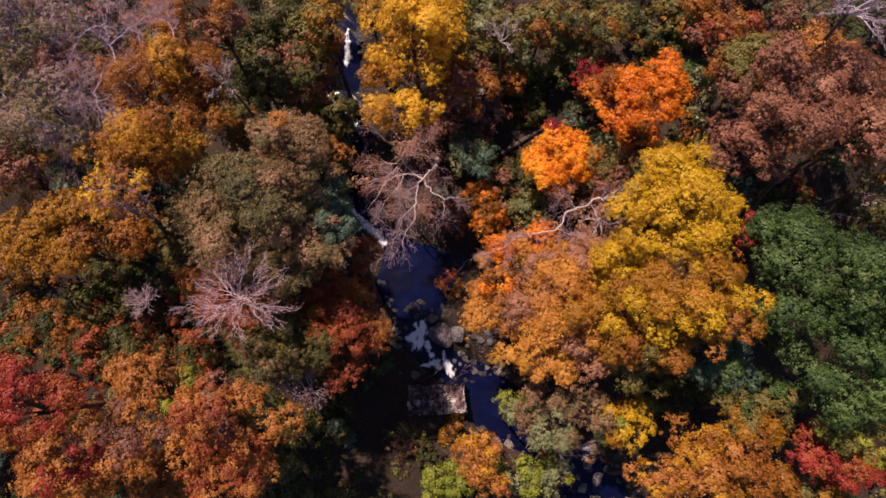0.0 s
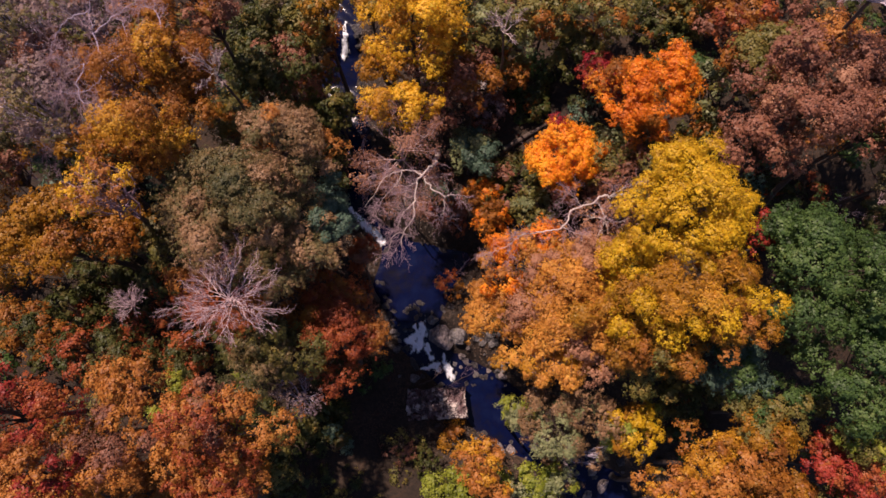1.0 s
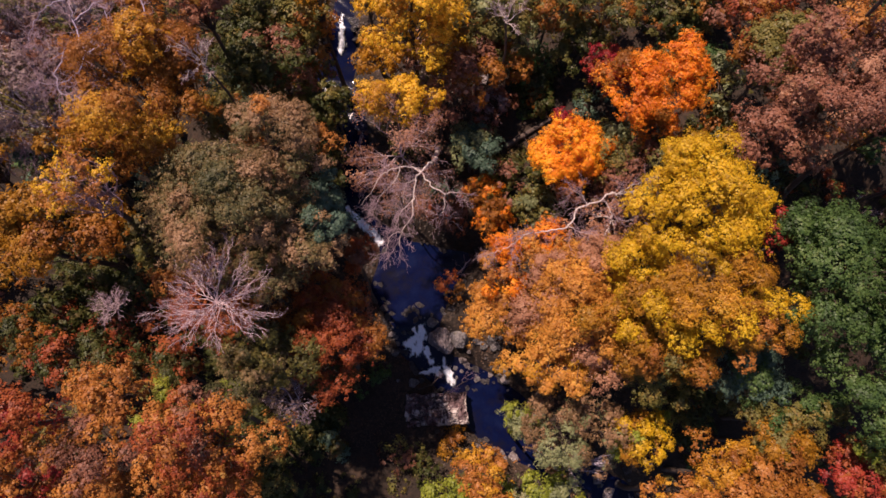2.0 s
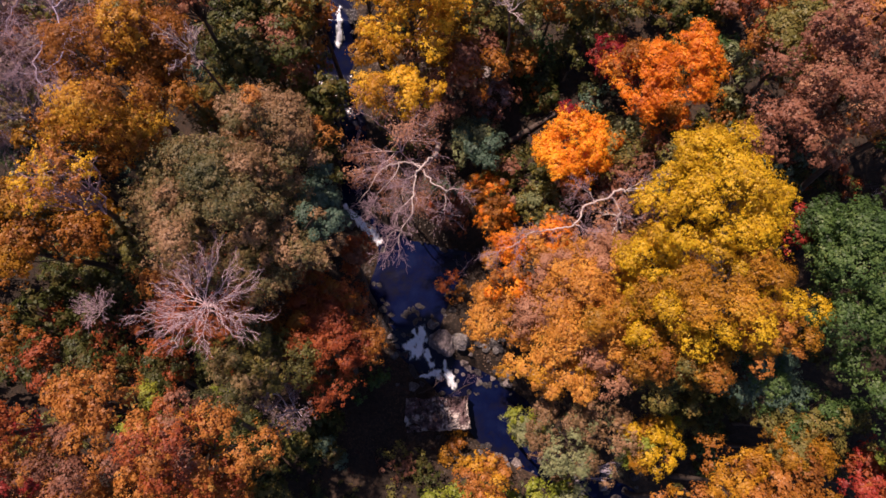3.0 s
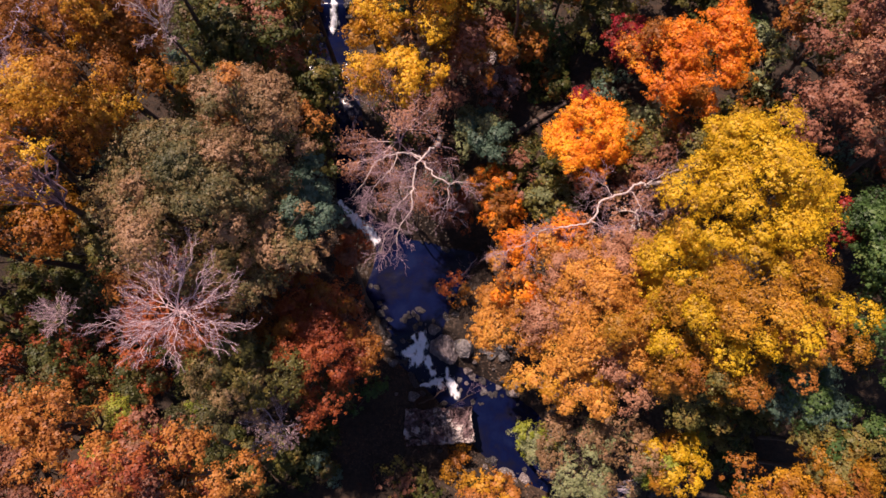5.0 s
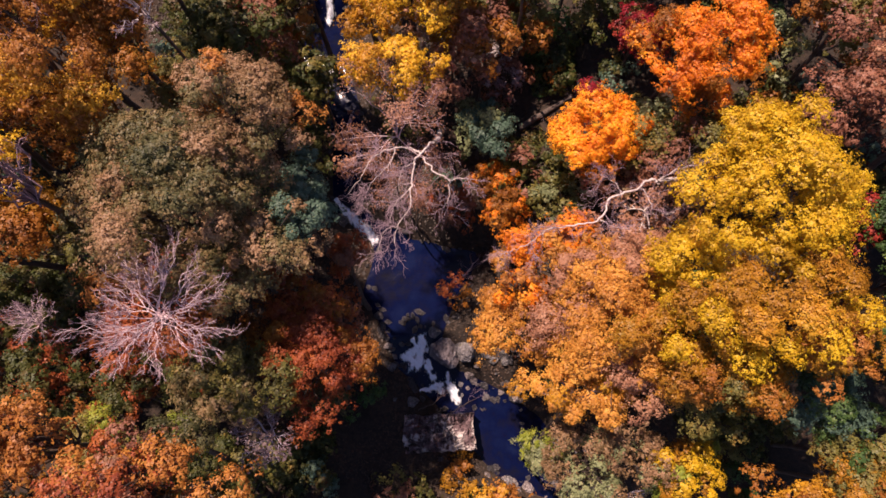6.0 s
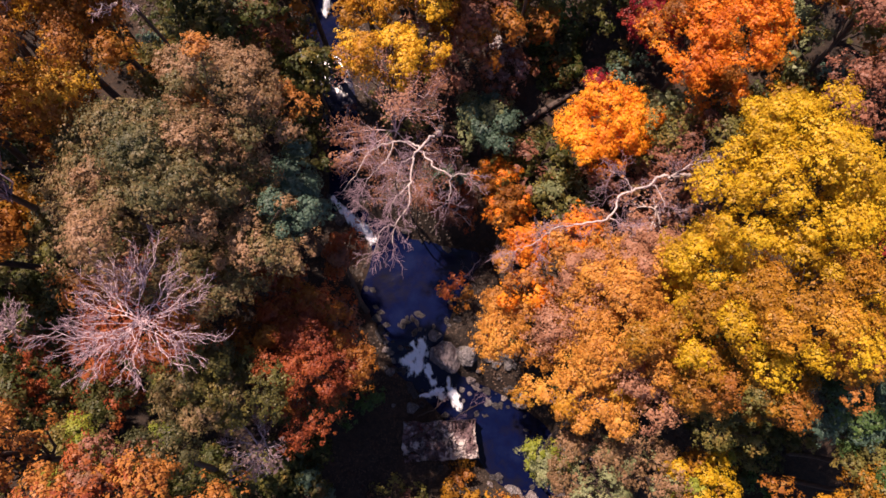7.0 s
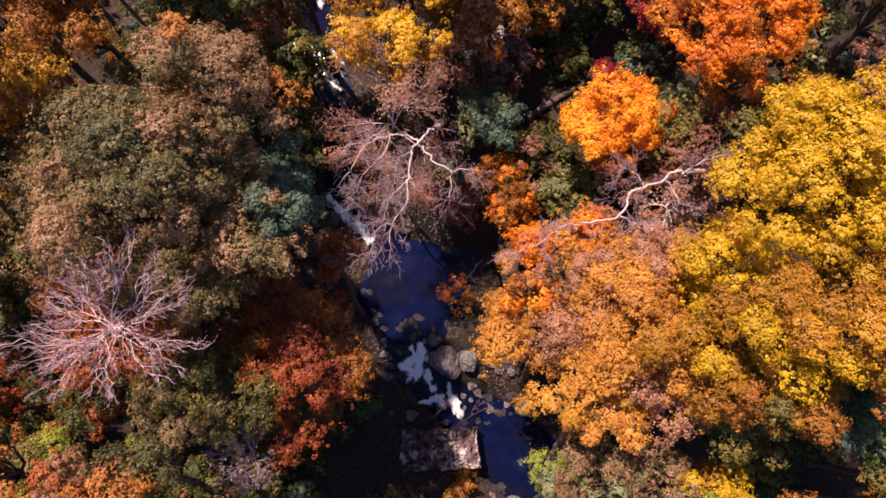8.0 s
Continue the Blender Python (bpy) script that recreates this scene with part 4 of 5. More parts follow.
tree("broadleaf_tree", "small red tree between yellow and green crowns", "tree", 169, (16.32, 10.87, 19.11), (0.69, 1.09, 0.98), [("red", 1)], count=14, leaf=0.111, per_m2=132)
tree("broadleaf_tree", "large dark green tree with a dense crown", "tree", 170, (19.36, 8.19, 19.17), (3.33, 3.53, 3.80), [("green", 1)], count=34, ragged=1.1, leaf=0.098, per_m2=169)
tree("broadleaf_tree", "green tree with fresh glossy leaves", "tree", 171, (17.02, 10.82, 19.69), (1.45, 1.36, 1.55), [("green", 1)], leaf=0.107, per_m2=143)
tree("broadleaf_tree", "blue-green tree in shade below a golden one", "tree", 172, (16.16, 4.75, 14.19), (2.15, 1.92, 2.03), [("teal", 0.8), ("green", 0.2)], leaf=0.088, per_m2=211)
tree("broadleaf_tree", "green tree with many rounded clumps", "tree", 173, (21.15, 3.70, 17.68), (2.63, 2.48, 2.51), [("green", 1)], leaf=0.102, per_m2=155)
tree("broadleaf_tree", "yellowish green tree at the wood's edge", "tree", 174, (22.82, 6.52, 18.54), (1.78, 3.26, 1.91), [("green", 0.8), ("lime", 0.2)], leaf=0.104, per_m2=149)
tree("broadleaf_tree", "pale sage and tan tree beside the lower pool", "tree", 175, (6.55, 1.61, 9.43), (2.37, 2.01, 2.11), [("tan", 0.55), ("sage", 0.45)], leaf=0.081, per_m2=165, twigs=4)
tree("broadleaf_tree", "thin tan tree over pale stones", "tree", 176, (8.97, 2.48, 9.42), (2.22, 1.66, 1.81), [("tan", 0.7), ("sage", 0.3)], leaf=0.083, per_m2=116, twigs=4)
tree("broadleaf_tree", "small bright sage-green tree at the pool", "tree", 177, (4.51, 2.42, 9.20), (1.15, 1.0, 1.1), [("sage", 0.55), ("lime", 0.45)], leaf=0.09, per_m2=190)
tree("broadleaf_tree", "yellow-green tree on the lower bank", "tree", 178, (11.89, 1.62, 9.14), (1.92, 1.66, 1.81), [("lemon", 0.5), ("mustard", 0.3), ("lime", 0.2)], leaf=0.104, per_m2=151)
tree("broadleaf_tree", "slim orange tree beside the lower stream", "tree", 179, (2.38, -1.04, 8.78), (1.54, 2.12, 1.71), [("apricot", 0.75), ("gold", 0.25)], leaf=0.135, per_m2=89)
tree("broadleaf_tree", "fresh lime-green shrub tree at the bank", "tree", 180, (0.43, -2.35, 4.95), (1.99, 1.28, 1.49), [("lime", 1)], leaf=0.14, per_m2=83)
tree("broadleaf_tree", "yellow-green tree near the lower rapids", "tree", 181, (6.16, -1.94, 5.95), (2.53, 1.56, 1.72), [("lime", 0.6), ("sage", 0.4)], leaf=0.15, per_m2=72)
tree("broadleaf_tree", "bright orange tree on the lower slope", "tree", 182, (15.80, -0.88, 12.82), (2.28, 2.02, 2.12), [("gold", 0.35), ("rust", 0.45), ("apricot", 0.2)], ragged=0.8, leaf=0.117, per_m2=118)
tree("broadleaf_tree", "low orange tree at the wood's edge", "tree", 183, (12.57, -1.81, 12.46), (1.82, 1.32, 1.52), [("apricot", 0.7), ("gold", 0.3)], ragged=0.8, leaf=0.119, per_m2=114)
tree("broadleaf_tree", "orange-gold tree on the lower slope", "tree", 184, (18.38, -1.82, 12.23), (2.48, 1.65, 1.81), [("mustard", 0.4), ("rust", 0.6)], leaf=0.119, per_m2=114)
tree("broadleaf_tree", "olive-yellow tree between green and orange ones", "tree", 185, (17.87, 1.30, 13.29), (2.25, 1.59, 1.75), [("mustard", 0.6), ("moss", 0.4)], leaf=0.088, per_m2=211)
tree("broadleaf_tree", "brick-red tree below green crowns", "tree", 186, (20.99, 0.05, 13.71), (1.62, 1.62, 1.77), [("brick", 0.6), ("red", 0.4)], leaf=0.116, per_m2=120)
tree("broadleaf_tree", "dull red tree with a soft crown", "tree", 187, (22.93, -0.87, 13.13), (1.63, 1.56, 1.73), [("red", 0.3), ("brick", 0.7)], leaf=0.117, per_m2=118)
tree("broadleaf_tree", "yellow-green tree tucked under green foliage", "tree", 188, (21.52, 0.63, 15.62), (1.56, 0.93, 1.19), [("lime", 0.5), ("moss", 0.5)], leaf=0.111, per_m2=132)
tree("broadleaf_tree", "olive-lime tree at the slope's edge", "tree", 189, (24.06, 0.05, 14.14), (1.28, 1.93, 1.49), [("lime", 0.5), ("moss", 0.5)], leaf=0.115, per_m2=122)
tree("broadleaf_tree", "olive tree at the lower wood's edge", "tree", 190, (21.83, -2.42, 11.46), (2.04, 0.95, 1.21), [("moss", 0.6), ("mustard", 0.4)], leaf=0.124, per_m2=106)
tree("broadleaf_tree", "dim olive tree with twiggy clumps", "tree", 191, (-9.13, 9.19, 18.90), (2.26, 1.75, 1.89), [("olive", 0.7), ("tan", 0.3)], per_m2=226, leaf=0.076)
tree("broadleaf_tree", "dull olive tree near the stream bank", "tree", 192, (-6.92, 10.43, 19.40), (1.67, 1.77, 1.82), [("olive", 0.45), ("tan", 0.35), ("teal", 0.2)], per_m2=185, leaf=0.084)
# shade of the slope is put into the leaf colours of both crowns
tree("broadleaf_tree", "understorey tree below a leafless one, leaves darkened as shade", "tree", 193, (-12.71, 6.12, 11.80), (2.52, 1.44, 1.62), [("undergrowth", 0.65), ("brick", 0.35)], per_m2=131, leaf=0.1)
tree("broadleaf_tree", "understorey tree with shade put into its leaf colour", "tree", 194, (-16.13, 9.85, 12.90), (1.80, 1.62, 1.78), [("undergrowth", 0.65), ("brick", 0.35)], per_m2=131, leaf=0.1)
tree("broadleaf_tree", "reddish tree showing through leafless twigs", "tree", 195, (-11.45, 7.82, 17.20), (2.9, 2.3, 1.7), [("brick", 0.6), ("apricot", 0.4)], per_m2=132, leaf=0.086)
tree("broadleaf_tree", "rust-brown tree in shade on the slope", "tree", 196, (-30.47, 8.52, 6.92), (3.27, 2.04, 2.14), [("rust", 0.6), ("brick", 0.4)], per_m2=58, leaf=0.15)
tree("broadleaf_tree", "shaded blue-green tree on the slope", "tree", 197, (-21.88, 16.89, 17.23), (2.21, 1.70, 1.85), [("teal", 0.6), ("undergrowth", 0.4)], per_m2=85, leaf=0.124)
tree("broadleaf_tree", "brown tree at the slope's edge", "tree", 198, (-21.97, 13.94, 21.69), (1.75, 1.46, 1.64), [("copper", 0.6), ("olive", 0.4)], per_m2=124, leaf=0.102)
tree("broadleaf_tree", "faded tan tree with many bare twigs", "tree", 199, (-18.45, 21.73, 23.24), (2.26, 1.36, 1.55), [("dusty", 0.8), ("copper", 0.2)], per_m2=95, twigs=5, bark="grey", leaf=0.085)
tree("broadleaf_tree", "brown tree under leafless branches", "tree", 200, (-17.01, 18.24, 22.01), (2.11, 1.51, 1.68), [("dusty", 0.6), ("rust", 0.4)], per_m2=119, twigs=4, leaf=0.085)
tree("broadleaf_tree", "small blue-green understorey tree", "tree", 201, (-14.00, 23.14, 12.00), (1.63, 1.55, 1.72), [("teal", 0.7), ("moss", 0.3)], per_m2=58, leaf=0.15)
tree("broadleaf_tree", "dark tree in a shaded hollow", "tree", 202, (-13.86, 26.12, 12.78), (2.25, 1.84, 1.96), [("undergrowth", 0.8), ("moss", 0.2)], per_m2=58, leaf=0.15)
tree("broadleaf_tree", "dark moss-green tree on the stream bank", "tree", 203, (-8.59, 22.16, 10.55), (1.67, 2.30, 1.82), [("undergrowth", 0.8), ("moss", 0.2)], per_m2=58, leaf=0.15)
tree("broadleaf_tree", "dark shrubby tree at the water", "tree", 204, (-7.88, 19.50, 9.01), (1.11, 1.71, 1.35), [("moss", 0.5), ("undergrowth", 0.5)], per_m2=58, leaf=0.15)
tree("broadleaf_tree", "brown-green tree near the stream", "tree", 205, (-9.60, 22.98, 11.89), (1.84, 1.63, 1.79), [("rust", 0.5), ("moss", 0.5)], per_m2=58, leaf=0.15)
tree("broadleaf_tree", "mustard-gold tree below a yellow one", "tree", 206, (-3.69, 23.66, 15.35), (1.90, 1.52, 1.69), [("mustard", 0.6), ("gold", 0.4)], leaf=0.108, per_m2=112)
bare_tree("leafless_tree", "low twiggy tree with thin brown leaves over the pool", "tree", 207, (-1.88, 16.15, 13.33), (2.75, 2.22, 2.29), bark="pink", limbs=8, thick=0.05, leaf_mat="rosy", sparse=2600, leaf=0.075)
tree("broadleaf_tree", "russet shrubby tree at the pool's edge", "tree", 208, (0.26, 16.55, 6.81), (1.75, 1.40, 1.59), [("copper", 0.6), ("brick", 0.4)], per_m2=70, twigs=4, bark="pink", leaf=0.105)
tree("broadleaf_tree", "golden-brown tree on the bank", "tree", 209, (0.63, 25.50, 13.66), (2.19, 1.80, 1.93), [("rust", 0.5), ("mustard", 0.5)], per_m2=58, leaf=0.15)
tree("broadleaf_tree", "brown and gold thin tree on the bank", "tree", 210, (3.88, 25.43, 12.41), (2.25, 2.04, 2.14), [("moss", 0.4), ("rust", 0.6)], per_m2=48, leaf=0.15)
tree("broadleaf_tree", "mauve-brown shrubby tree near the conifer", "tree", 211, (0.43, 22.22, 12.78), (1.68, 1.52, 1.69), [("rosy", 0.4), ("copper", 0.6)], per_m2=38, twigs=4, leaf=0.15)
tree("broadleaf_tree", "dark green understorey tree near the pool", "tree", 212, (5.11, 18.32, 8.08), (1.93, 2.57, 2.04), [("undergrowth", 0.6), ("moss", 0.4)], per_m2=58, leaf=0.15)
tree("broadleaf_tree", "grey-green shrubby tree by orange foliage", "tree", 213, (6.68, 16.43, 8.29), (1.69, 1.48, 1.66), [("sage", 0.5), ("moss", 0.5)], per_m2=48, leaf=0.15)
tree("maple_tree", "brown twiggy tree below an orange maple", "tree", 214, (8.82, 16.58, 11.11), (2.39, 1.28, 1.49), [("copper", 0.6), ("tan", 0.4)], per_m2=35, twigs=5, leaf=0.15)
tree("broadleaf_tree", "brown twiggy tree beside a yellow one", "tree", 215, (11.78, 16.46, 13.71), (2.22, 2.03, 2.13), [("copper", 0.5), ("moss", 0.5)], per_m2=126, twigs=5, leaf=0.083)
tree("maple_tree", "grey-green tree between maples", "tree", 216, (11.45, 19.51, 11.71), (1.80, 1.99, 1.93), [("moss", 0.5), ("sage", 0.5)], per_m2=48, leaf=0.15)
tree("maple_tree", "dark understorey tree by the maples", "tree", 217, (17.35, 20.26, 11.95), (1.80, 1.80, 1.93), [("undergrowth", 0.6), ("rust", 0.4)], per_m2=48, leaf=0.15)
tree("broadleaf_tree", "rust-red tree near the ridge", "tree", 218, (17.35, 22.91, 19.30), (1.70, 1.53, 1.70), [("brick", 0.5), ("rust", 0.5)], per_m2=85, leaf=0.124)
tree("broadleaf_tree", "olive-gold tree in the upper woods", "tree", 219, (15.92, 28.08, 15.71), (2.34, 1.56, 1.72), [("mustard", 0.4), ("moss", 0.6)], per_m2=58, leaf=0.15)
tree("broadleaf_tree", "dark olive tree in the upper woods", "tree", 220, (9.13, 26.19, 12.66), (2.04, 2.04, 2.14), [("moss", 0.7), ("undergrowth", 0.3)], per_m2=58, leaf=0.15)
tree("broadleaf_tree", "olive tree above the thin waterfall", "tree", 221, (-4.75, 28.08, 15.71), (1.56, 1.56, 1.72), [("mustard", 0.5), ("moss", 0.5)], per_m2=58, leaf=0.15)
tree("broadleaf_tree", "dark olive tree in deep shade", "tree", 222, (16.17, 3.80, 6.61), (2.79, 1.80, 1.93), [("moss", 0.6), ("undergrowth", 0.4)], per_m2=58, leaf=0.15)
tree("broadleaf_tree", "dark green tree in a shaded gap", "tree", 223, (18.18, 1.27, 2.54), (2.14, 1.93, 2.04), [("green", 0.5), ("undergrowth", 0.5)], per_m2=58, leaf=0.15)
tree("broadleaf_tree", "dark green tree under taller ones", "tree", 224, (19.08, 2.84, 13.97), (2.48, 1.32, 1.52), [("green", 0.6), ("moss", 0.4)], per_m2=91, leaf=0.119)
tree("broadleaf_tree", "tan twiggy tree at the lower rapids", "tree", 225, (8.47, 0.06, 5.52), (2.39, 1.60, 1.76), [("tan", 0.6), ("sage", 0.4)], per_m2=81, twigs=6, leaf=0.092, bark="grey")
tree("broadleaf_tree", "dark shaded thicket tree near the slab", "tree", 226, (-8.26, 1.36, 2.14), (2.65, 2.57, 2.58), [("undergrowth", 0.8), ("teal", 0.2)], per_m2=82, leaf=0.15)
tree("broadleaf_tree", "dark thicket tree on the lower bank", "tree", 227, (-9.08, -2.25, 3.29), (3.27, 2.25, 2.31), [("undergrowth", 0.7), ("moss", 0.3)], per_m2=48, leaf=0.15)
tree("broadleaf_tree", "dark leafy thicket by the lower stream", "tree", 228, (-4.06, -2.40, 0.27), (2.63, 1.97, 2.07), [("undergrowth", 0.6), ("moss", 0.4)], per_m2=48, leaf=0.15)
tree("broadleaf_tree", "dark olive tree under orange ones", "tree", 229, (-10.09, 0.05, 9.71), (1.62, 2.52, 1.78), [("moss", 0.5), ("undergrowth", 0.5)], per_m2=74, leaf=0.132)
tree("broadleaf_tree", "low russet shrub over the pool", "tree", 230, (0.26, 12.08, 4.52), (1.25, 1.07, 1.31), [("brick", 0.5), ("rust", 0.5)], leaf=0.135, per_m2=71, count=7)
tree("broadleaf_tree", "small yellowish-brown shrub tree by the slab", "tree", 231, (0.90, 1.09, 1.49), (1.06, 1.51, 1.30), [("mustard", 0.5), ("rust", 0.5)], leaf=0.133, per_m2=73, count=8)
tree("broadleaf_tree", "dark red-brown understorey tree in shade", "tree", 232, (23.43, 16.16, 12.09), (2.92, 1.17, 1.39), [("undergrowth", 0.5), ("brick", 0.5)], per_m2=38, leaf=0.15)
tree("broadleaf_tree", "dark understorey tree behind the yellow crown", "tree", 233, (20.63, 17.22, 11.10), (1.60, 1.60, 1.76), [("undergrowth", 1)], per_m2=48, leaf=0.15)
tree("broadleaf_tree", "mustard-yellow tree joining its neighbours' crowns", "tree", 234, (10.44, 7.21, 16.01), (2.99, 2.51, 3.00), [("lemon", 0.4), ("mustard", 0.6)], leaf=0.081, per_m2=248)
tree("broadleaf_tree", "mustard-gold tree with a low crown", "tree", 235, (12.12, 5.34, 15.65), (2.73, 1.61, 1.76), [("mustard", 0.45), ("rust", 0.35), ("moss", 0.2)], leaf=0.084, per_m2=231)
tree("broadleaf_tree", "orange-gold tree beside blue-green foliage", "tree", 236, (14.66, 6.29, 18.16), (1.81, 1.45, 1.63), [("mustard", 0.4), ("apricot", 0.6)], leaf=0.076, per_m2=283)
tree("broadleaf_tree", "rosy apricot tree below pale limbs", "tree", 237, (8.45, 10.41, 13.60), (2.72, 2.04, 2.14), [("rosy", 0.5), ("peach", 0.5)], leaf=0.084, per_m2=280, ragged=0.5)
tree("broadleaf_tree", "rust-orange tree with a pointed crown", "tree", 238, (-13.23, 18.06, 22.80), (1.58, 1.44, 2.60), [("gold", 0.4), ("rust", 0.6)], leaf=0.1, per_m2=161)
tree("broadleaf_tree", "olive-mustard tree on the slope", "tree", 239, (-15.99, 14.59, 22.00), (2.04, 1.31, 1.52), [("rust", 0.7), ("mustard", 0.3)], leaf=0.102, per_m2=155)
tree("broadleaf_tree", "dark mustard tree under golden ones", "tree", 241, (-27.14, 10.81, 12.13), (3.33, 1.66, 1.81), [("mustard", 0.5), ("rust", 0.5)], per_m2=70, leaf=0.136)
tree("broadleaf_tree", "shaded rust tree between red and orange ones", "tree", 242, (-26.67, 5.79, 6.31), (3.68, 1.63, 1.79), [("rust", 0.6), ("brick", 0.4)], per_m2=58, leaf=0.15)
tree("broadleaf_tree", "olive tree with a drooping crown", "tree", 243, (-14.48, 10.97, 17.37), (2.89, 1.77, 1.90), [("olive", 0.6), ("moss", 0.4)], per_m2=185, leaf=0.084)
tree("broadleaf_tree", "olive-tan tree with fine leaves", "tree", 244, (-8.58, 12.57, 20.00), (2.41, 1.93, 2.04), [("olive", 0.6), ("tan", 0.4)], leaf=0.084, per_m2=231)
tree("broadleaf_tree", "brown-red tree low over the bank", "tree", 245, (-7.04, 5.52, 8.38), (1.95, 1.56, 1.72), [("brick", 0.4), ("undergrowth", 0.6)], leaf=0.112, per_m2=130)
tree("broadleaf_tree", "brick-red foliage tree at the stream's edge", "tree", 246, (-5.19, 8.57, 11.33), (0.97, 1.80, 1.23), [("brick", 0.6), ("copper", 0.4)], leaf=0.106, per_m2=145)
tree("broadleaf_tree", "dark mossy tree leaning over the stream", "tree", 247, (-7.20, 21.83, 12.70), (1.44, 1.44, 1.62), [("undergrowth", 0.8), ("moss", 0.2)], per_m2=58, leaf=0.15)
tree("broadleaf_tree", "dull brown tree beside the upper stream", "tree", 248, (-8.57, 25.72, 14.94), (1.56, 1.56, 1.72), [("rust", 0.5), ("moss", 0.5)], per_m2=58, leaf=0.15)
tree("broadleaf_tree", "dark olive tree in a hollow", "tree", 249, (-12.55, 26.81, 14.08), (1.99, 1.80, 1.93), [("undergrowth", 0.8), ("moss", 0.2)], per_m2=58, leaf=0.15)
tree("broadleaf_tree", "dim brown tree under thin pale foliage", "tree", 250, (-19.19, 12.56, 15.82), (2.04, 1.70, 1.85), [("undergrowth", 0.7), ("moss", 0.3)], per_m2=85, leaf=0.124)
tree("broadleaf_tree", "small flame-orange tree over the pool", "tree", 251, (3.49, 10.36, 12.13), (1.19, 0.97, 1.22), [("orange", 0.6), ("apricot", 0.4)], count=10, leaf=0.15, per_m2=72)
tree("broadleaf_tree", "rosy tan tree with many bare twigs", "tree", 252, (7.98, 12.53, 12.16), (2.82, 1.50, 1.68), [("rosy", 1)], per_m2=38, twigs=5, bark="pale", leaf=0.15)
tree("broadleaf_tree", "rosy brown twiggy tree beside the yellow crown", "tree", 253, (12.09, 15.15, 9.35), (2.04, 1.63, 1.79), [("rosy", 0.7), ("copper", 0.3)], per_m2=35, twigs=5, bark="pale", leaf=0.15)
tree("broadleaf_tree", "faded pinkish tree behind leafless branches", "tree", 254, (-19.65, 18.90, 22.56), (2.08, 1.78, 1.91), [("rosy", 0.4), ("copper", 0.6)], per_m2=93, twigs=6, bark="grey", leaf=0.084)
tree("broadleaf_tree", "thin twiggy shrub tree hanging over the stream", "tree", 256, (-5.78, 19.43, 9.16), (0.86, 1.93, 1.13), [("copper", 0.5), ("rosy", 0.5)], per_m2=29, twigs=6, bark="pink", count=9, leaf=0.15)
tree("broadleaf_tree", "olive tree filling the gap between crowns", "tree", 257, (-10.88, 16.93, 18.55), (1.49, 1.32, 1.52), [("moss", 0.5), ("olive", 0.5)], per_m2=169, leaf=0.088)
tree("broadleaf_tree", "dark understorey tree near a leafless one", "tree", 258, (-12.28, 22.77, 15.06), (1.71, 1.52, 1.69), [("undergrowth", 0.8), ("moss", 0.2)], per_m2=58, leaf=0.15)
tree("broadleaf_tree", "brown-olive tree between rust and tan crowns", "tree", 259, (-12.79, 18.76, 17.08), (1.40, 1.26, 1.47), [("moss", 0.5), ("rust", 0.5)], per_m2=142, leaf=0.096)
tree("broadleaf_tree", "faded brown tree behind leafless twigs", "tree", 260, (-24.94, 23.65, 20.40), (2.32, 1.82, 1.95), [("dusty", 0.5), ("rust", 0.5)], per_m2=91, leaf=0.119)
tree("broadleaf_tree", "dim mauve tree on the upper slope", "tree", 261, (-25.11, 20.36, 19.33), (1.99, 1.82, 1.95), [("dusty", 0.5), ("moss", 0.5)], per_m2=91, leaf=0.119)
tree("broadleaf_tree", "dull tree under leafless branches", "tree", 262, (-20.51, 21.93, 19.84), (2.32, 1.82, 1.95), [("dusty", 0.4), ("moss", 0.6)], per_m2=91, leaf=0.119)
tree("broadleaf_tree", "brown tree in the upper hollow", "tree", 263, (-17.13, 23.80, 18.39), (2.10, 1.75, 1.89), [("rust", 0.5), ("moss", 0.5)], per_m2=79, leaf=0.128)
tree("broadleaf_tree", "brown tree on the far slope", "tree", 264, (23.80, 17.26, 20.81), (1.25, 1.87, 1.46), [("copper", 0.6), ("rust", 0.4)], per_m2=106, leaf=0.111)
tree("broadleaf_tree", "small dark tree above the upper pool", "tree", 265, (-8.53, 24.83, 11.75), (1.17, 1.26, 1.40), [("moss", 0.6), ("rust", 0.4)], per_m2=58, count=10, leaf=0.15)
tree("broadleaf_tree", "mauve twiggy tree between yellow crowns", "tree", 266, (-0.76, 25.02, 12.67), (1.63, 1.47, 1.65), [("rosy", 0.5), ("dusty", 0.5)], per_m2=35, twigs=5, bark="pink", leaf=0.15)
tree("broadleaf_tree", "mauve-brown low tree on the bank", "tree", 267, (3.12, 22.88, 10.90), (1.67, 1.51, 1.68), [("copper", 0.6), ("dusty", 0.4)], per_m2=38, twigs=4, leaf=0.15)
tree("broadleaf_tree", "dim brown tree beneath apricot crowns", "tree", 268, (-18.89, 1.56, 14.42), (2.57, 1.61, 1.76), [("moss", 0.5), ("rust", 0.5)], per_m2=98, leaf=0.115)
tree("broadleaf_tree", "dull rust tree low on the slope", "tree", 269, (-15.35, -1.76, 13.45), (2.89, 1.44, 1.63), [("rust", 0.5), ("apricot", 0.5)], per_m2=98, leaf=0.115)
tree("maple_tree", "dark russet tree under red maples", "tree", 270, (-21.87, 0.63, 15.20), (2.49, 1.56, 1.72), [("brick", 0.6), ("rust", 0.4)], per_m2=106, leaf=0.111)
tree("broadleaf_tree", "mossy green tree glimpsed between orange clumps", "tree", 271, (-14.40, 2.76, 14.92), (1.93, 1.44, 1.63), [("moss", 0.6), ("lime", 0.4)], per_m2=185, leaf=0.084)
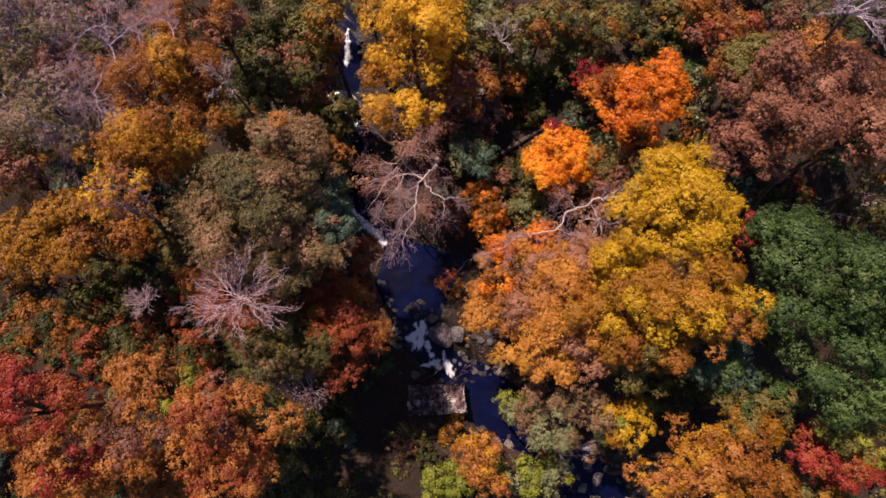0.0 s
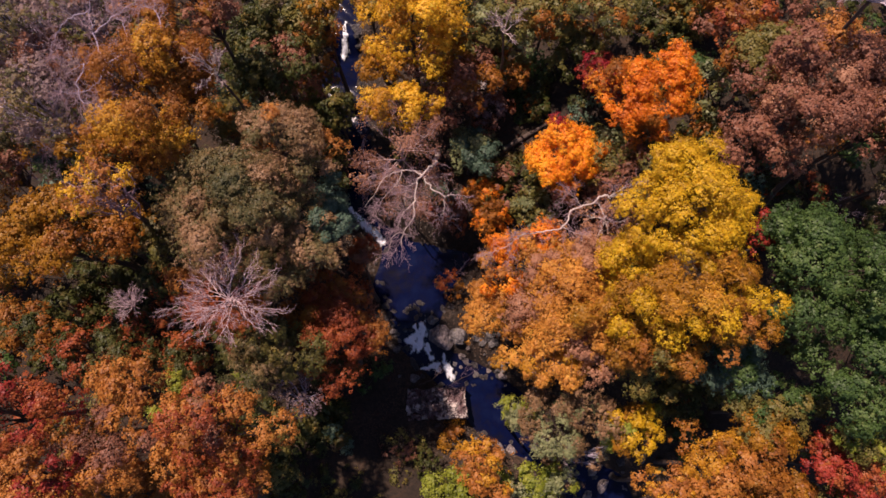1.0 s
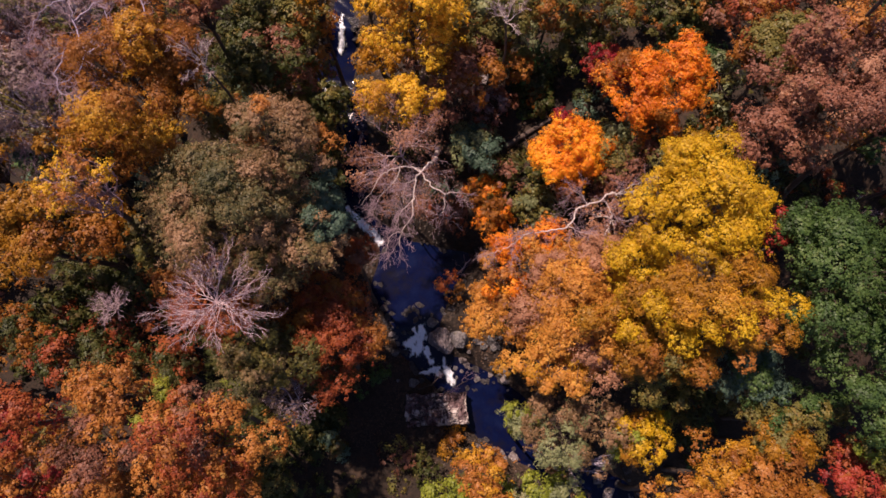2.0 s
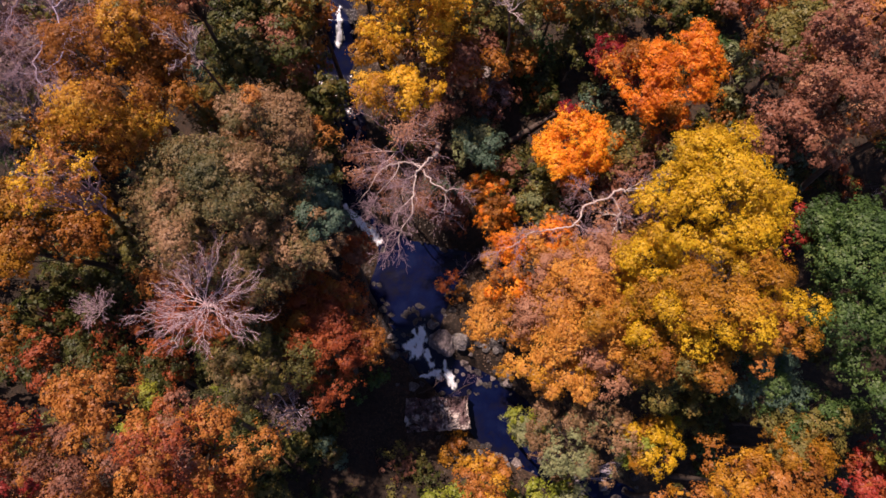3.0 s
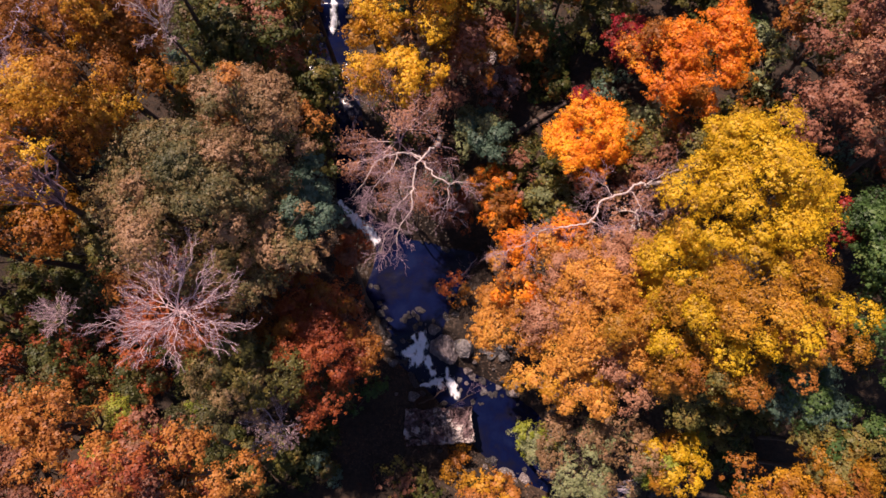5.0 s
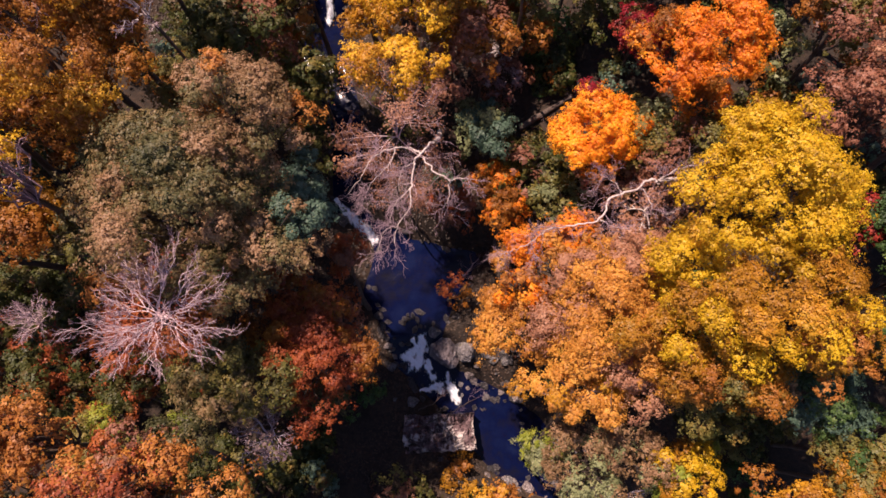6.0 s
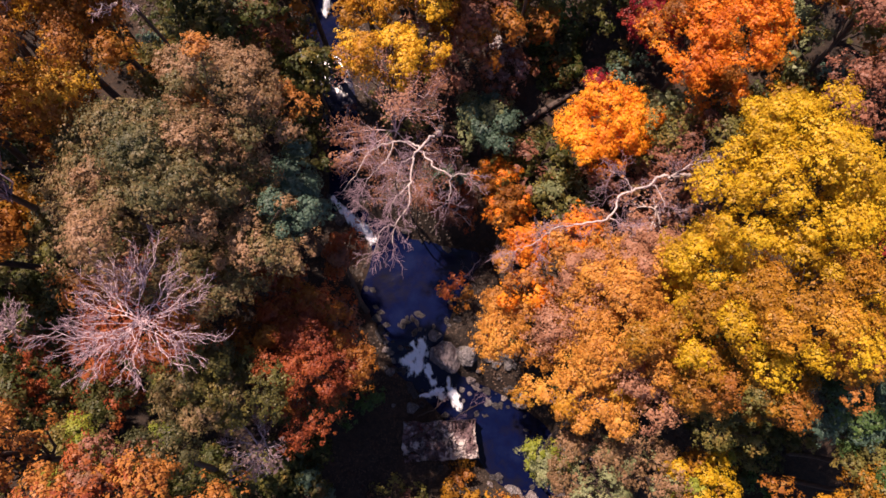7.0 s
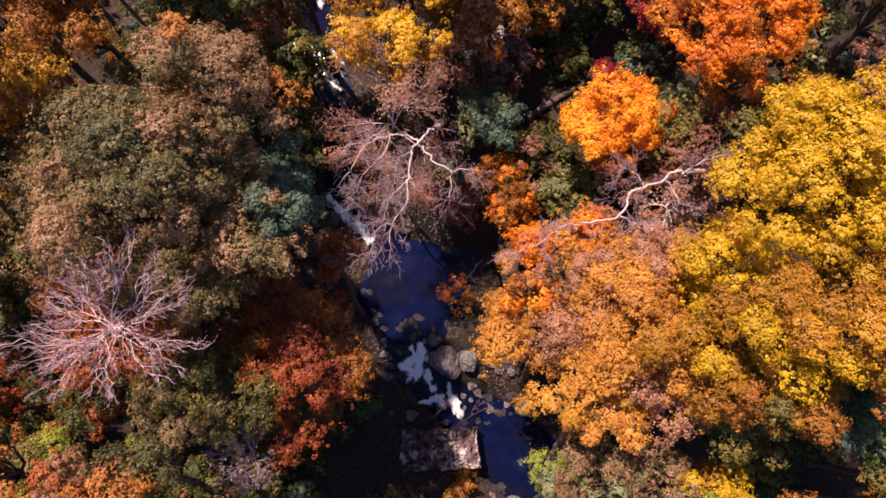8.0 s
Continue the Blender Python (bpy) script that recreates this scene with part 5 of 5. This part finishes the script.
tree("broadleaf_tree", "russet tree at the edge of dark shade", "tree", 272, (-11.27, -0.57, 12.64), (1.99, 1.65, 1.81), [("brick", 0.4), ("rust", 0.6)], per_m2=91, leaf=0.119)
tree("broadleaf_tree", "rust-gold tree at the slope's foot", "tree", 273, (-18.79, -2.21, 15.66), (2.11, 1.06, 1.30), [("rust", 0.6), ("gold", 0.4)], per_m2=114, leaf=0.107)
tree("broadleaf_tree", "dim olive-mauve tree on the slope", "tree", 274, (-22.96, 16.94, 19.52), (1.93, 1.44, 1.63), [("dusty", 0.4), ("moss", 0.6)], per_m2=98, leaf=0.115)
# both crowns coloured dark where the slope lies in shade
tree("broadleaf_tree", "russet tree in a gap of the slope, leaves darkened as shade", "tree", 275, (-18.71, 5.10, 11.52), (2.34, 1.37, 1.56), [("undergrowth", 0.65), ("brick", 0.35)], per_m2=131, leaf=0.1)
tree("broadleaf_tree", "tree below a leafless crown, leaves darkened as shade", "tree", 276, (-15.55, 5.11, 11.47), (1.80, 1.44, 1.62), [("undergrowth", 0.65), ("brick", 0.35)], per_m2=131, leaf=0.1)
# next two: dark thickets added to cover sunlit soil in gaps meant dark
tree("broadleaf_tree", "added dark-leaved thicket over lit soil beside grey twigs", "tree", 277, (-9.17, 2.17, 5.08), (1.72, 1.84, 1.86), [("undergrowth", 0.7), ("moss", 0.3)], per_m2=58, leaf=0.15)
tree("broadleaf_tree", "added dark-leaved thicket over lit soil under orange crowns", "tree", 278, (-12.02, -3.22, 5.54), (3.11, 1.56, 1.72), [("undergrowth", 0.6), ("moss", 0.4)], per_m2=58, leaf=0.15)
# dark leaf colours stand in for shade on the slope here too
tree("broadleaf_tree", "russet tree between leafless crowns, leaves darkened as shade", "tree", 279, (-22.18, 8.66, 8.19), (2.39, 1.80, 1.93), [("undergrowth", 0.65), ("brick", 0.35)], per_m2=58, leaf=0.15)
tree("broadleaf_tree", "tree covering the slope, leaves darkened as shade", "tree", 280, (-29.41, 7.93, 8.90), (2.53, 1.95, 2.05), [("undergrowth", 0.65), ("brick", 0.35)], per_m2=67, leaf=0.15)
# added dark crown over a glimpse of sunlit soil
tree("broadleaf_tree", "added dark-leaved low tree over lit soil above green crowns", "tree", 281, (27.77, 14.02, 13.42), (2.03, 1.29, 1.50), [("undergrowth", 0.6), ("moss", 0.4)], per_m2=81, leaf=0.136)
tree("broadleaf_tree", "olive-brown tree beside a leafless dome", "tree", 282, (-9.79, 5.92, 16.55), (1.90, 1.33, 1.53), [("moss", 0.4), ("olive", 0.6)], per_m2=243, leaf=0.082)
tree("broadleaf_tree", "dark thicket tree below brown-green leaves", "tree", 283, (-10.89, 1.44, 11.13), (1.75, 1.75, 1.89), [("undergrowth", 0.6), ("moss", 0.4)], per_m2=177, leaf=0.096)
tree("broadleaf_tree", "bright yellow tree beside a taller yellow one", "tree", 290, (9.87, 10.27, 17.20), (1.55, 1.45, 1.7), [("lemon", 0.8), ("yellow", 0.2)], ragged=0.5, count=20, leaf=0.078, per_m2=270)
# added filler trees: dark leaves hide sunlit soil and stand in for deep shade
tree("broadleaf_tree", "added dark rust-brown tree standing in for shade by a golden one", "tree", 291, (-23.71, 6.77, 13.00), (2.6, 2.0, 2.0), [("rust", 0.6), ("undergrowth", 0.4)], leaf=0.12, per_m2=90)
tree("broadleaf_tree", "added dark russet tree standing in for a hollow's shade", "tree", 292, (-20.07, 5.54, 13.50), (2.4, 1.8, 1.8), [("brick", 0.5), ("undergrowth", 0.5)], leaf=0.12, per_m2=90)
tree("broadleaf_tree", "added dark-leaved low tree standing in for the slope's shade", "tree", 293, (-22.39, 11.20, 9.50), (2.2, 1.9, 1.6), [("undergrowth", 1)], leaf=0.13, per_m2=75)
tree("broadleaf_tree", "added dark-leaved tree standing in for shade beneath an olive crown", "tree", 294, (-21.01, 17.53, 13.00), (2.0, 1.8, 1.6), [("undergrowth", 0.8), ("rust", 0.2)], leaf=0.13, per_m2=75)

# ---- stones and white water of the stream ----
waterfall([(-1.60, 9.43, -1.55, 8.78, 0.25), (-1.55, 9.00, -2.66, 8.26, 0.28), (-1.65, 8.78, -1.92, 7.75, 0.42), (-2.51, 8.24, -1.71, 7.75, 0.22), (-1.35, 7.6, -0.9, 6.9, 0.2), (-2.2, 9.2, -1.9, 8.7, 0.14), (-1.2, 8.0, -1.05, 7.5, 0.14)], 1.0, "white cascade pouring between boulders")
waterfall([(0.02, 7.21, 0.10, 6.61, 0.17), (-1.02, 6.27, -0.32, 6.56, 0.22), (-0.54, 6.51, -0.38, 6.07, 0.20), (0.10, 6.61, 0.63, 6.18, 0.22), (0.15, 6.29, 0.74, 5.51, 0.22), (-1.69, 6.18, -1.07, 6.29, 0.10)], 2.0, "foaming white water splitting below a boulder")
waterfall([(-7.1, 17.9, -6.6, 17.2, 0.2), (-6.2, 16.9, -5.3, 16.3, 0.34), (-5.5, 16.4, -4.7, 15.7, 0.22), (-6.5, 17.3, -6.0, 16.6, 0.16)], 3.0, "white water sliding into the middle pool", 160)
waterfall([(-7.75, 32.4, -7.85, 31.0, 0.17), (-7.7, 31.3, -7.95, 30.3, 0.24)], 4.0, "thin white waterfall at the stream's head", 90)
BOULDER = rock_mesh("boulder", 3.3, LICHENED, 0.22, 0.25, 4)
rock(-0.15, 8.62, 1.15, 1.6, 1.05, me=BOULDER, name="boulder", turn=12, label="large rounded grey boulder beside the cascade")
rock(-0.45, 3.5, 1, 1, 1, me=slab_mesh("boulder", 4.7, (2.2, 1.12, 1.1), STONE_SLAB), name="boulder", turn=3, z=0.95, sink=0.5, label="flat cracked slab of mauve-brown rock in midstream")
rock(1.3, 8.5, 1.15, 1.05, 0.7, "grey", 40, which=1, label="angular grey boulder leaning on a larger one")
rock(-0.8, 9.7, 0.6, 0.5, 0.4, "grey", 10, which=2)
rock(-3.6, 7.6, 0.45, 0.4, 0.35, "grey", 70, which=0)
rock(-2.2, 5.4, 0.6, 0.45, 0.3, "grey", 15, which=2)
rock(-2.93, 9.05, 0.3, 0.36, 0.24, "grey", 65, which=1)
rock(-3.04, 7.75, 0.16, 0.18, 0.13, "warm", 55, which=2)
rock(-2.13, 5.48, 0.45, 0.24, 0.19, "grey", 50, which=0)
rock(-1.02, 7.1, 0.2, 0.32, 0.16, "grey", 65, which=3)
rock(-1.71, 10.95, 0.38, 0.3, 0.24, "wet", 0, which=1)
rock(-1.39, 10.08, 0.16, 0.16, 0.13, "grey", 30, which=2)
rock(1.91, 7.59, 0.24, 0.2, 0.16, "warm", 70, which=0)
rock(2.04, 6.56, 0.2, 0.34, 0.16, "warm", 82, which=1)
rock(2.44, 6.07, 0.14, 0.26, 0.11, "warm", 30, which=3)
rock(-3.3, 5.53, 0.2, 0.16, 0.13, "grey", 30, which=2)
rock(-0.43, 1.96, 0.28, 0.2, 0.16, "wet", 30, which=0)
rock(2.55, 0.98, 0.25, 0.3, 0.2, "warm", 40, which=1)
rock(-3.84, 9.32, 0.2, 0.2, 0.16, "grey", 70, which=0)
rock(-0.86, 10.3, 0.26, 0.2, 0.16, "wet", 80, which=3)
rock(0.1, 10.35, 0.15, 0.2, 0.12, "grey", 80, which=2)
rng = np.random.default_rng(31)
# loose stones along the banks, in the pools and in the lower rapids
for k in range(300):
    y = rng.uniform(-6, 32) if k > 90 else rng.uniform(-6, 1.5) if k > 40 else rng.uniform(3.5, 10.5)
    w = float(stream_w(y))
    u = rng.uniform(-1, 1) if k < 90 else rng.choice((-1, 1)) * rng.uniform(0.75, 1.25)
    x = float(stream_x(y)) + u * w
    s = rng.uniform(0.12, 0.34) * (1.7 if rng.random() < 0.18 else 1.0)
    if -2.6 < x < 2.6 and 2.0 < y < 4.7 or -1.6 < x < 1.4 and 6.8 < y < 10.4:
        continue
    if y > 18 and rng.random() < 0.6:
        continue
    wet = abs(u) < 0.8 and rng.random() < 0.5 or y > 9 or u < -0.7 and 1 < y < 8
    rock(x, y, s * rng.uniform(0.9, 1.5), s, s * rng.uniform(0.5, 0.8), "wet" if wet else rng.choice(("grey", "warm")), rng.uniform(0, 360), 0.4, int(rng.integers(4)))

# stones dimly seen on the floor of the middle pool
for k in range(12):
    rock(rng.uniform(-4.2, -1.6), rng.uniform(10.2, 13.6), rng.uniform(0.15, 0.4), rng.uniform(0.12, 0.3), 0.17, "wet", rng.uniform(0, 360), 0.45, k, z=float(stream_z(12)) - 0.19)

# broken stones in the lower rapids
for x, y, s, kind in ((11.3, -1.3, 0.55, "warm"), (12.0, -2.3, 0.62, "warm"), (12.7, -1.6, 0.4, "wet"), (10.8, -3.0, 0.5, "grey"), (13.2, -0.6, 0.5, "wet"), (14.6, -0.2, 0.55, "grey"), (11.9, -3.9, 0.45, "grey"), (10.3, -2.2, 0.35, "wet")):
    rock(x, y, s * 0.8, s * 1.15, s * 0.7, kind, 60 * s + 9 * x, 0.3, int(7 * x), "angular mauve-grey stone in the lower rapids")
# dark rubble below the golden trees, and one pale stone in the lower pool
for k in range(34):
    x, y, s = rng.uniform(2.2, 5.2), rng.uniform(5.4, 9.0), rng.uniform(0.14, 0.42)
    rock(x, y, s * rng.uniform(0.9, 1.5), s, s * 0.7, rng.choice(("wet", "wet", "grey")), rng.uniform(0, 360), 0.35, k, "dark broken rock on the stream bank")
rock(4.6, 5.7, 0.4, 0.5, 0.45, "warm", 20, 0.3, 2, "pale stone standing in the lower pool")
# pale stones on the lower right bank and by the log
for x, y, s in ((9.4, 2.9, 0.55), (10.2, 2.2, 0.45), (9.6, 1.9, 0.35), (8.8, 2.5, 0.3), (3.1, 26.1, 0.6), (3.9, 25.2, 0.35)):
    rock(x, y, s * 1.3, s, s * 0.7, "warm", 50 * s, 0.35, int(10 * s), "pale weathered stone on the wooded bank")


# ---- fallen wood ----
def fallen_log(points, radius, bark, seed, label, twigs=4):
    ob = tagged(new("fallen_log"), label, "log", "fallen wood")
    ob.location = points[0]
    limb_line(over(ob, points), radius, radius * 0.5, ob, bark, seed, "log", twigs)
    return ob


def on_ground(x, y, up):
    return (x, y, max(float(ground_z(x, y)), float(stream_z(y))) + up)


fallen_log([on_ground(4.4, 20.9, 0.2), on_ground(5.8, 21.6, 0.25), on_ground(7.4, 22.4, 0.2)], 0.24, "brown", 41, "dark fallen log on the leaf-strewn slope")
fallen_log([(-2.0, 3.75, 2.3), (0.1, 4.6, 2.1), (1.7, 5.6, 1.1)], 0.045, "brown", 42, "dark driftwood branch lying across the slab", 5)
fallen_log([on_ground(0.6, 13.0, 0.1), on_ground(1.3, 13.5, 0.35), on_ground(2.1, 14.5, 0.25)], 0.05, "grey", 43, "bare branch fallen at the pool's edge", 6)
fallen_log([on_ground(-1.9, 4.9, 0.1), (-0.9, 5.3, 1.1), (-0.2, 5.9, 1.1)], 0.05, "brown", 44, "dark branch caught against the slab", 3)


# ---- fallen leaves along the banks ----
n = 26000
y = rng.uniform(-8, 34, n)
u = rng.choice((-1, 1), n) * rng.uniform(0.0, 9, n)
x = stream_x(y) + np.sign(u) * stream_w(y) + u
P = np.column_stack([x, y, ground_z(x, y) + rng.uniform(0.02, 0.06, n)])
v, f = leaves(rng, P, np.repeat(np.array([[0.0, 0.0, 1.0]]), n, 0), 0.10, 1.2)
tagged(new("leaf_litter", mesh_from("leaf_litter", v, f, LEAF["litter"])), "fallen brown leaves scattered along the stream banks", "fallen leaves", kind="stuff")

# ---- undergrowth under and between the trees ----
SHRUBS = [
    shrub("shrub", "dark green shrub on the shaded forest floor", 901, 1.3, 2.2, [("undergrowth", slice(0, 7))]),
    shrub("shrub", "dull green shrub with small leaves", 902, 1.5, 2.6, [("green", slice(0, 4)), ("undergrowth", slice(4, 7))]),
    shrub("shrub", "brown-leaved shrub in the shade", 903, 1.2, 1.9, [("rust", slice(0, 3)), ("undergrowth", slice(3, 7))]),
    shrub("shrub", "blue-green shrub under the trees", 904, 1.4, 2.4, [("teal", slice(0, 5)), ("undergrowth", slice(5, 7))]),
    shrub("shrub", "olive and tan shrub losing its leaves", 905, 1.2, 2.3, [("moss", slice(0, 4)), ("copper", slice(4, 7))], per_m2=30),
]
rng = np.random.default_rng(77)
kept = []
while len(kept) < 140:
    x, y = rng.uniform(-33, 33), rng.uniform(-7, 37)
    near = abs(x - float(stream_x(y))) - float(stream_w(y))
    if near < (1.6 if 2 < y < 18 else 0.7) or any((x - a) ** 2 + (y - b) ** 2 < 2.6 for a, b in kept):
        continue
    kept.append((x, y))
    s = rng.uniform(0.7, 1.5) * (0.6 if near < 2.5 else 1.0)
    where = pose(x, y, float(ground_z(x, y)) - 0.05, 0, 0, rng.uniform(0, 360)) @ Matrix.Diagonal((s, s, s * rng.uniform(0.8, 1.2), 1))
    kind = SHRUBS[rng.choice(5, p=(0.3, 0.2, 0.18, 0.14, 0.18))]
    if kind.location.length < 0.01:
        kind.matrix_basis = where
    else:
        twin = copy_thing(kind, where)
        twin.matrix_basis = where
